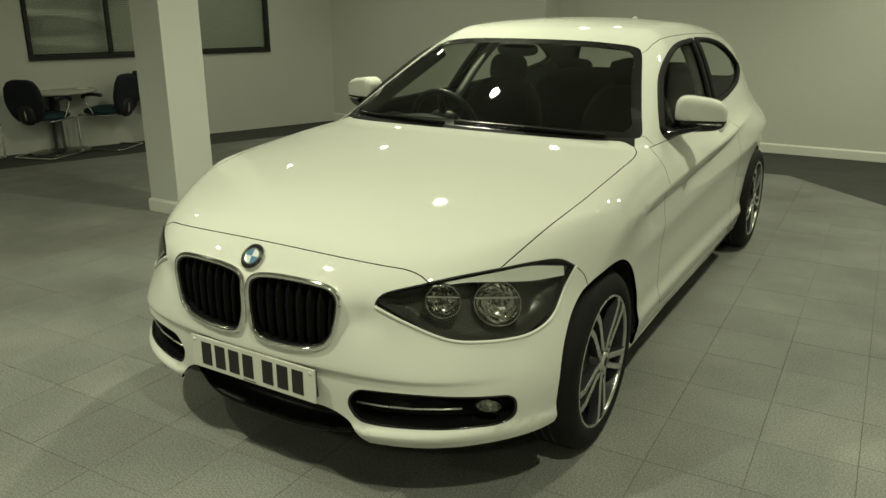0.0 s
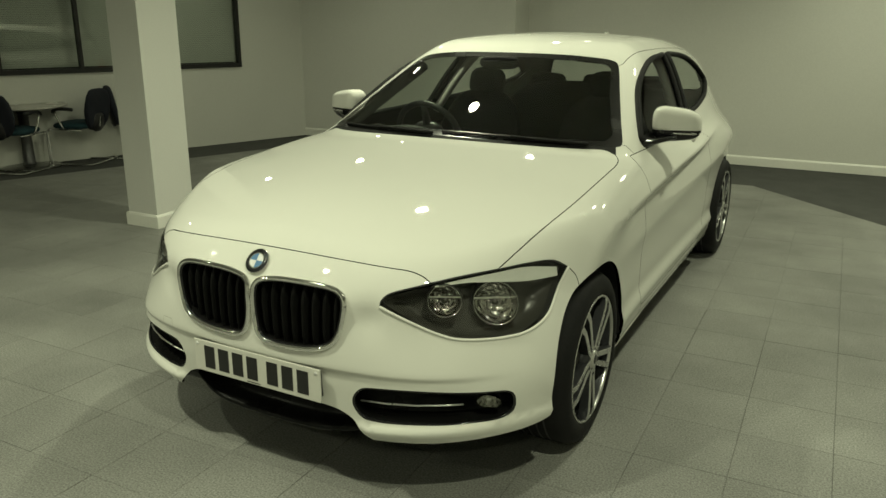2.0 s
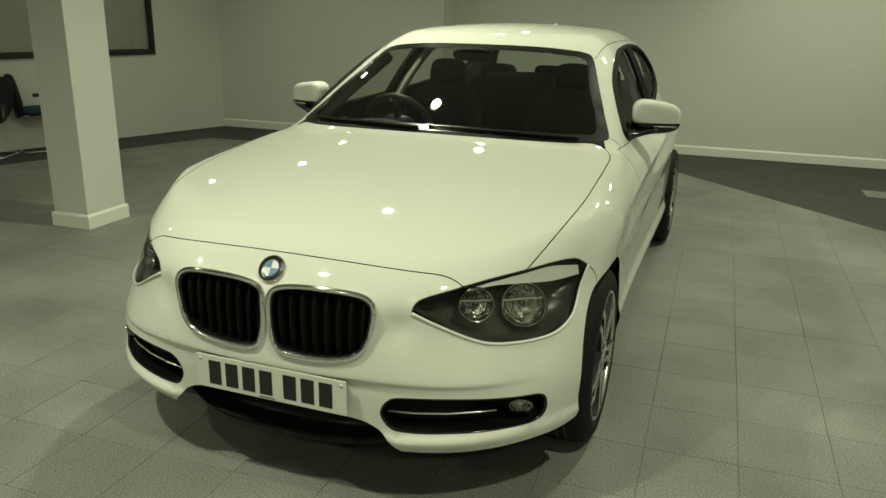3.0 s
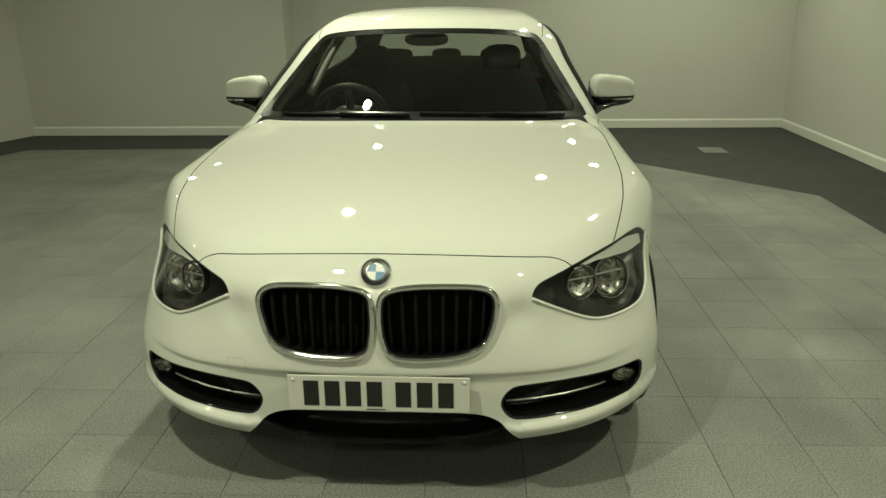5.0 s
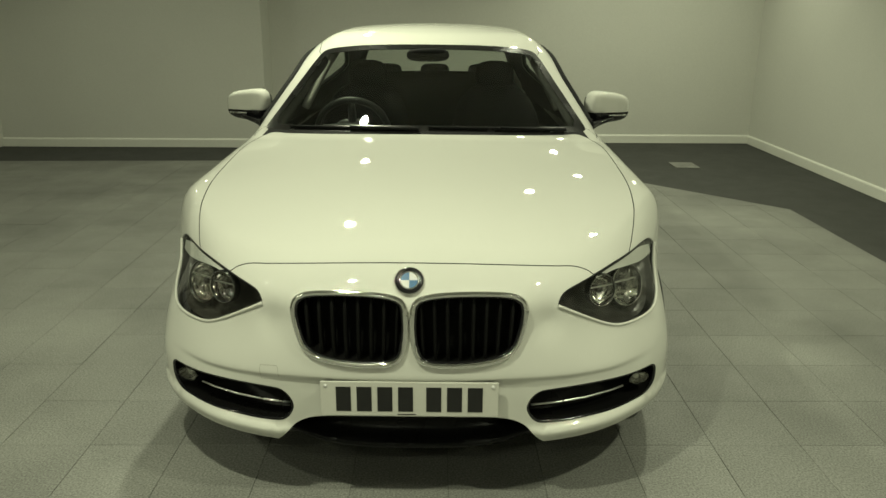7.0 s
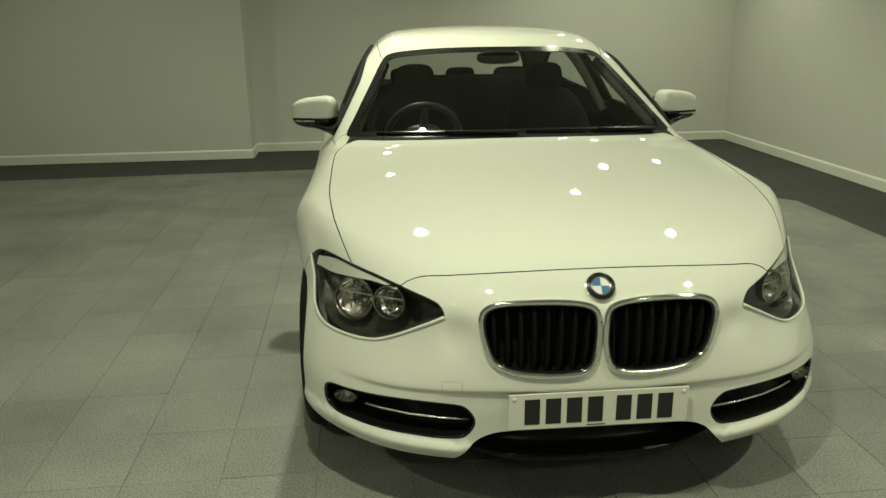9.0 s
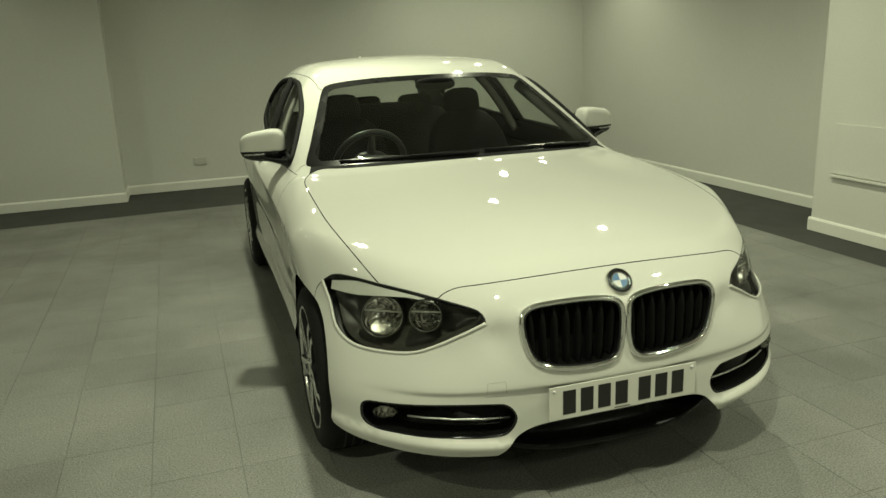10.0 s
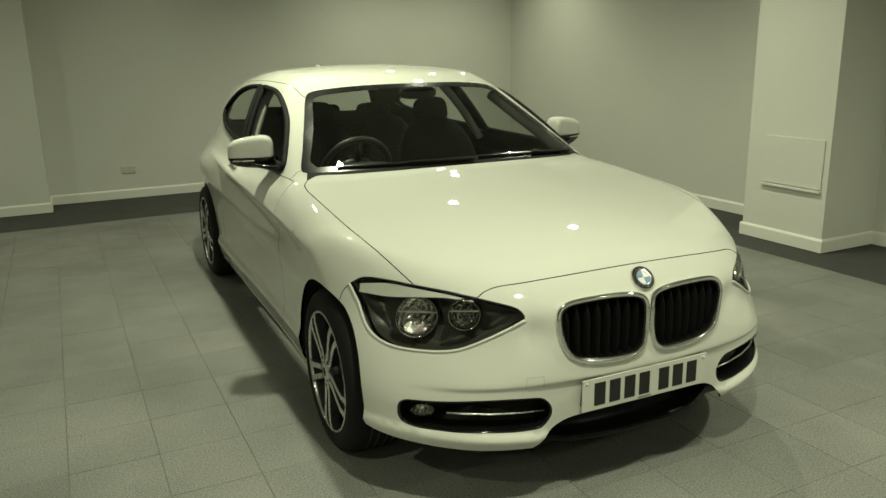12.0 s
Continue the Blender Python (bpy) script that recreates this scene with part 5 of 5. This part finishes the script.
# ---------------------------------------------------------------- loose furniture
table = thing("round_table", "round pale-topped table on a grey column and steel disc foot", "table", place=pose(-5.92, 3.32, 0))
part("tabletop", lathe(bmesh.new(), [(0.0, 0.64), (0.42, 0.64), (0.43, 0.632), (0.428, 0.622), (0.39, 0.612), (0.0, 0.612)], steps=64), table_pale, table, "pale laminate top", True)
part("table_column", lathe(bmesh.new(), [(0.075, 0.03), (0.058, 0.05), (0.052, 0.30), (0.050, 0.55), (0.10, 0.612)], steps=28), table_grey, table, smooth=True)
part("table_foot", lathe(bmesh.new(), [(0.0, 0.03), (0.08, 0.03), (0.295, 0.012), (0.31, 0.0), (0.0, 0.0)], steps=56), foot_steel, table, "dull steel disc foot", True)


def make_chair(place):
    """A cantilever visitor chair that faces its own -y."""
    c = thing("visitor_chair", "teal and navy cloth visitor chair on a chromed cantilever frame", "chair", "chairs round the table", place)
    bm = bmesh.new()
    blob(bm, pose(0, 0, 0.41), (0.215, 0.215, 0.040), 3.2, 24, lambda x, y, z: (x, y, z - 0.25 * max(-y, 0) ** 3))
    part("seat", bm, teal_cloth, c, "dark teal cloth seat", True)
    bm = bmesh.new()
    blob(bm, pose(0, 0.225, 0.575, -9), (0.212, 0.036, 0.215), 4.2, 24, lambda x, y, z: (x * (1 - 0.32 * max(-z - 0.1, 0) - 0.14 * max(z, 0)), y + 0.55 * x * x, z))
    part("backrest", bm, navy_cloth, c, "navy cloth backrest", True)
    part("back_shell", blob(bmesh.new(), pose(0, 0.232, 0.44, -9), (0.10, 0.028, 0.10), 3.0, 14), black_plastic, c, "black plastic back bracket", True)
    part("back_post", tube(bmesh.new(), trail([(0, 0.10, 0.366), (0, 0.215, 0.37), (0, 0.245, 0.42), (0, 0.25, 0.50)], 0.03), 0.017, 8), chrome, c, smooth=True)
    for s in (-1, 1):
        part("leg", tube(bmesh.new(), trail([(s * 0.20, -0.18, 0.37), (s * 0.212, -0.225, 0.34), (s * 0.22, -0.225, 0.055), (s * 0.225, -0.20, 0.012), (s * 0.225, 0.18, 0.012), (s * 0.20, 0.245, 0.012)], 0.03), 0.0105, 8), chrome, c, "bright bent tube leg", True)
        part("seat_rail", tube(bmesh.new(), [(s * 0.20, -0.18, 0.37), (s * 0.18, 0.15, 0.37)], 0.010, 8), chrome, c, smooth=True)
        part("arm_post", tube(bmesh.new(), trail([(s * 0.22, -0.02, 0.385), (s * 0.24, -0.07, 0.50), (s * 0.24, -0.09, 0.572)], 0.03), 0.010, 8), chrome, c, smooth=True)
        part("armrest", tube(bmesh.new(), trail([(s * 0.238, -0.115, 0.555), (s * 0.24, -0.095, 0.582), (s * 0.241, -0.03, 0.595), (s * 0.236, 0.11, 0.588)], 0.02), 0.019, 8), black_plastic, c, "black padded armrest", True)
    part("foot_bar", tube(bmesh.new(), [(-0.20, 0.245, 0.012), (0.20, 0.245, 0.012)], 0.0105, 8), chrome, c, smooth=True)
    return c


chair = make_chair(pose(-5.80, 3.11, 0, 0, 0, 199))
copy_thing(chair, pose(-5.66, 3.76, 0, 0, 0, -72))
copy_thing(chair, pose(-5.50, 4.37, 0, 0, 0, 150))
copy_thing(chair, pose(-6.30, 2.62, 0, 0, 0, 165))

socket = thing("wall_socket", "small double wall socket in off-white plastic", "socket")
part("socket_plate", boxed(-1.105, BACK - 0.012, 0.272, -0.965, BACK, 0.352), socket_white, socket, bevel=0.003)
for x in (-1.07, -1.0):
    part("socket_face", boxed(x - 0.022, BACK - 0.014, 0.287, x + 0.022, BACK - 0.0115, 0.332), socket_white, socket)
floor_box = thing("floor_socket", "flush grey floor socket lid in the dark carpet", "floor socket")
part("lid", boxed(2.50, 5.51, -0.006, 2.74, 5.79, 0.004), floor_base, floor_box, bevel=0.002)

# ---------------------------------------------------------------- floor tiles
TILE_X, TILE_Y, AT_X, AT_Y, GAP = 0.319, 0.328, 1.075, 1.315, 0.0018


def in_field(x, y):
    """Whether a tile corner lies on the tiled field."""
    return within_outline(np.array([[x, y]]), FIELD)[0]


def tile_mesh(name, w, h):
    bm = bmesh.new()
    box(bm, -w / 2, -h / 2, -0.0029, w / 2, h / 2, 0.0)
    top = [e for e in bm.edges if all(v.co.z > -0.001 for v in e.verts)]
    bmesh.ops.bevel(bm, geom=top, offset=0.0007, segments=1, affect="EDGES")
    me = bpy.data.meshes.new(name)
    bm.to_mesh(me)
    bm.free()
    me.materials.append(floor_tile)
    return me


def clip_to_field(poly):
    """A tile's outline cut by the field's convex outline (anticlockwise)."""
    f = FIELD[::-1]
    for (ax, ay), (bx, by) in zip(f, f[1:] + f[:1]):
        side_of = lambda p: (bx - ax) * (p[1] - ay) - (by - ay) * (p[0] - ax)
        out = []
        for p, q in zip(poly, poly[1:] + poly[:1]):
            a, b = side_of(p), side_of(q)
            if a >= 0:
                out.append(p)
            if (a > 0) != (b > 0) and a != b:
                t = a / (a - b)
                out.append((p[0] + t * (q[0] - p[0]), p[1] + t * (q[1] - p[1])))
        poly = out
        if len(poly) < 3:
            return []
    return poly


tiles = tagged(new("floor_tiling"), "grey speckled square floor tiles with fine dark joints", "floor tiles", kind="structure")
whole = tile_mesh("tile", TILE_X - GAP, TILE_Y - GAP)
rng = random.Random(4)
far_v, far_f, near_count = [], [], 0
for i in range(-28, 8):
    for j in range(-21, 18):
        cx, cy = AT_X + TILE_X * (i + 0.5), AT_Y + TILE_Y * (j + 0.5)
        w, h = (TILE_X - GAP) / 2, (TILE_Y - GAP) / 2
        poly = [(cx - w, cy - h), (cx + w, cy - h), (cx + w, cy + h), (cx - w, cy + h)]
        cut = clip_to_field(poly)
        if not cut:
            continue
        full = len(cut) == 4 and all(abs(a - c) < 1e-6 and abs(b - d) < 1e-6 for (a, b), (c, d) in zip(cut, poly))
        near = -2.6 < cx < 2.95 and -0.9 < cy < 4.2
        lift = rng.uniform(-0.0004, 0.0004)
        if full and near and near_count < 300:
            near_count += 1
            o = new("tile", whole)
            o.location, o.parent = (cx, cy, lift), tiles
            o.rotation_euler = (rng.uniform(-0.0008, 0.0008), rng.uniform(-0.0008, 0.0008), 0)
        else:
            k, n = len(far_v), len(cut)
            far_v += [(a, b, -0.0029) for a, b in cut] + [(a, b, lift) for a, b in cut]
            far_f += [(k + q, k + (q + 1) % n, k + n + (q + 1) % n, k + n + q) for q in range(n)] + [tuple(range(k + n, k + 2 * n))]
far_mesh = bpy.data.meshes.new("tile_field")
far_mesh.from_pydata(far_v, [], far_f)
far_mesh.materials.append(floor_tile)
rest_of = new("tile_field", far_mesh)
rest_of.parent = tiles
tagged(rest_of, kind="stuff")
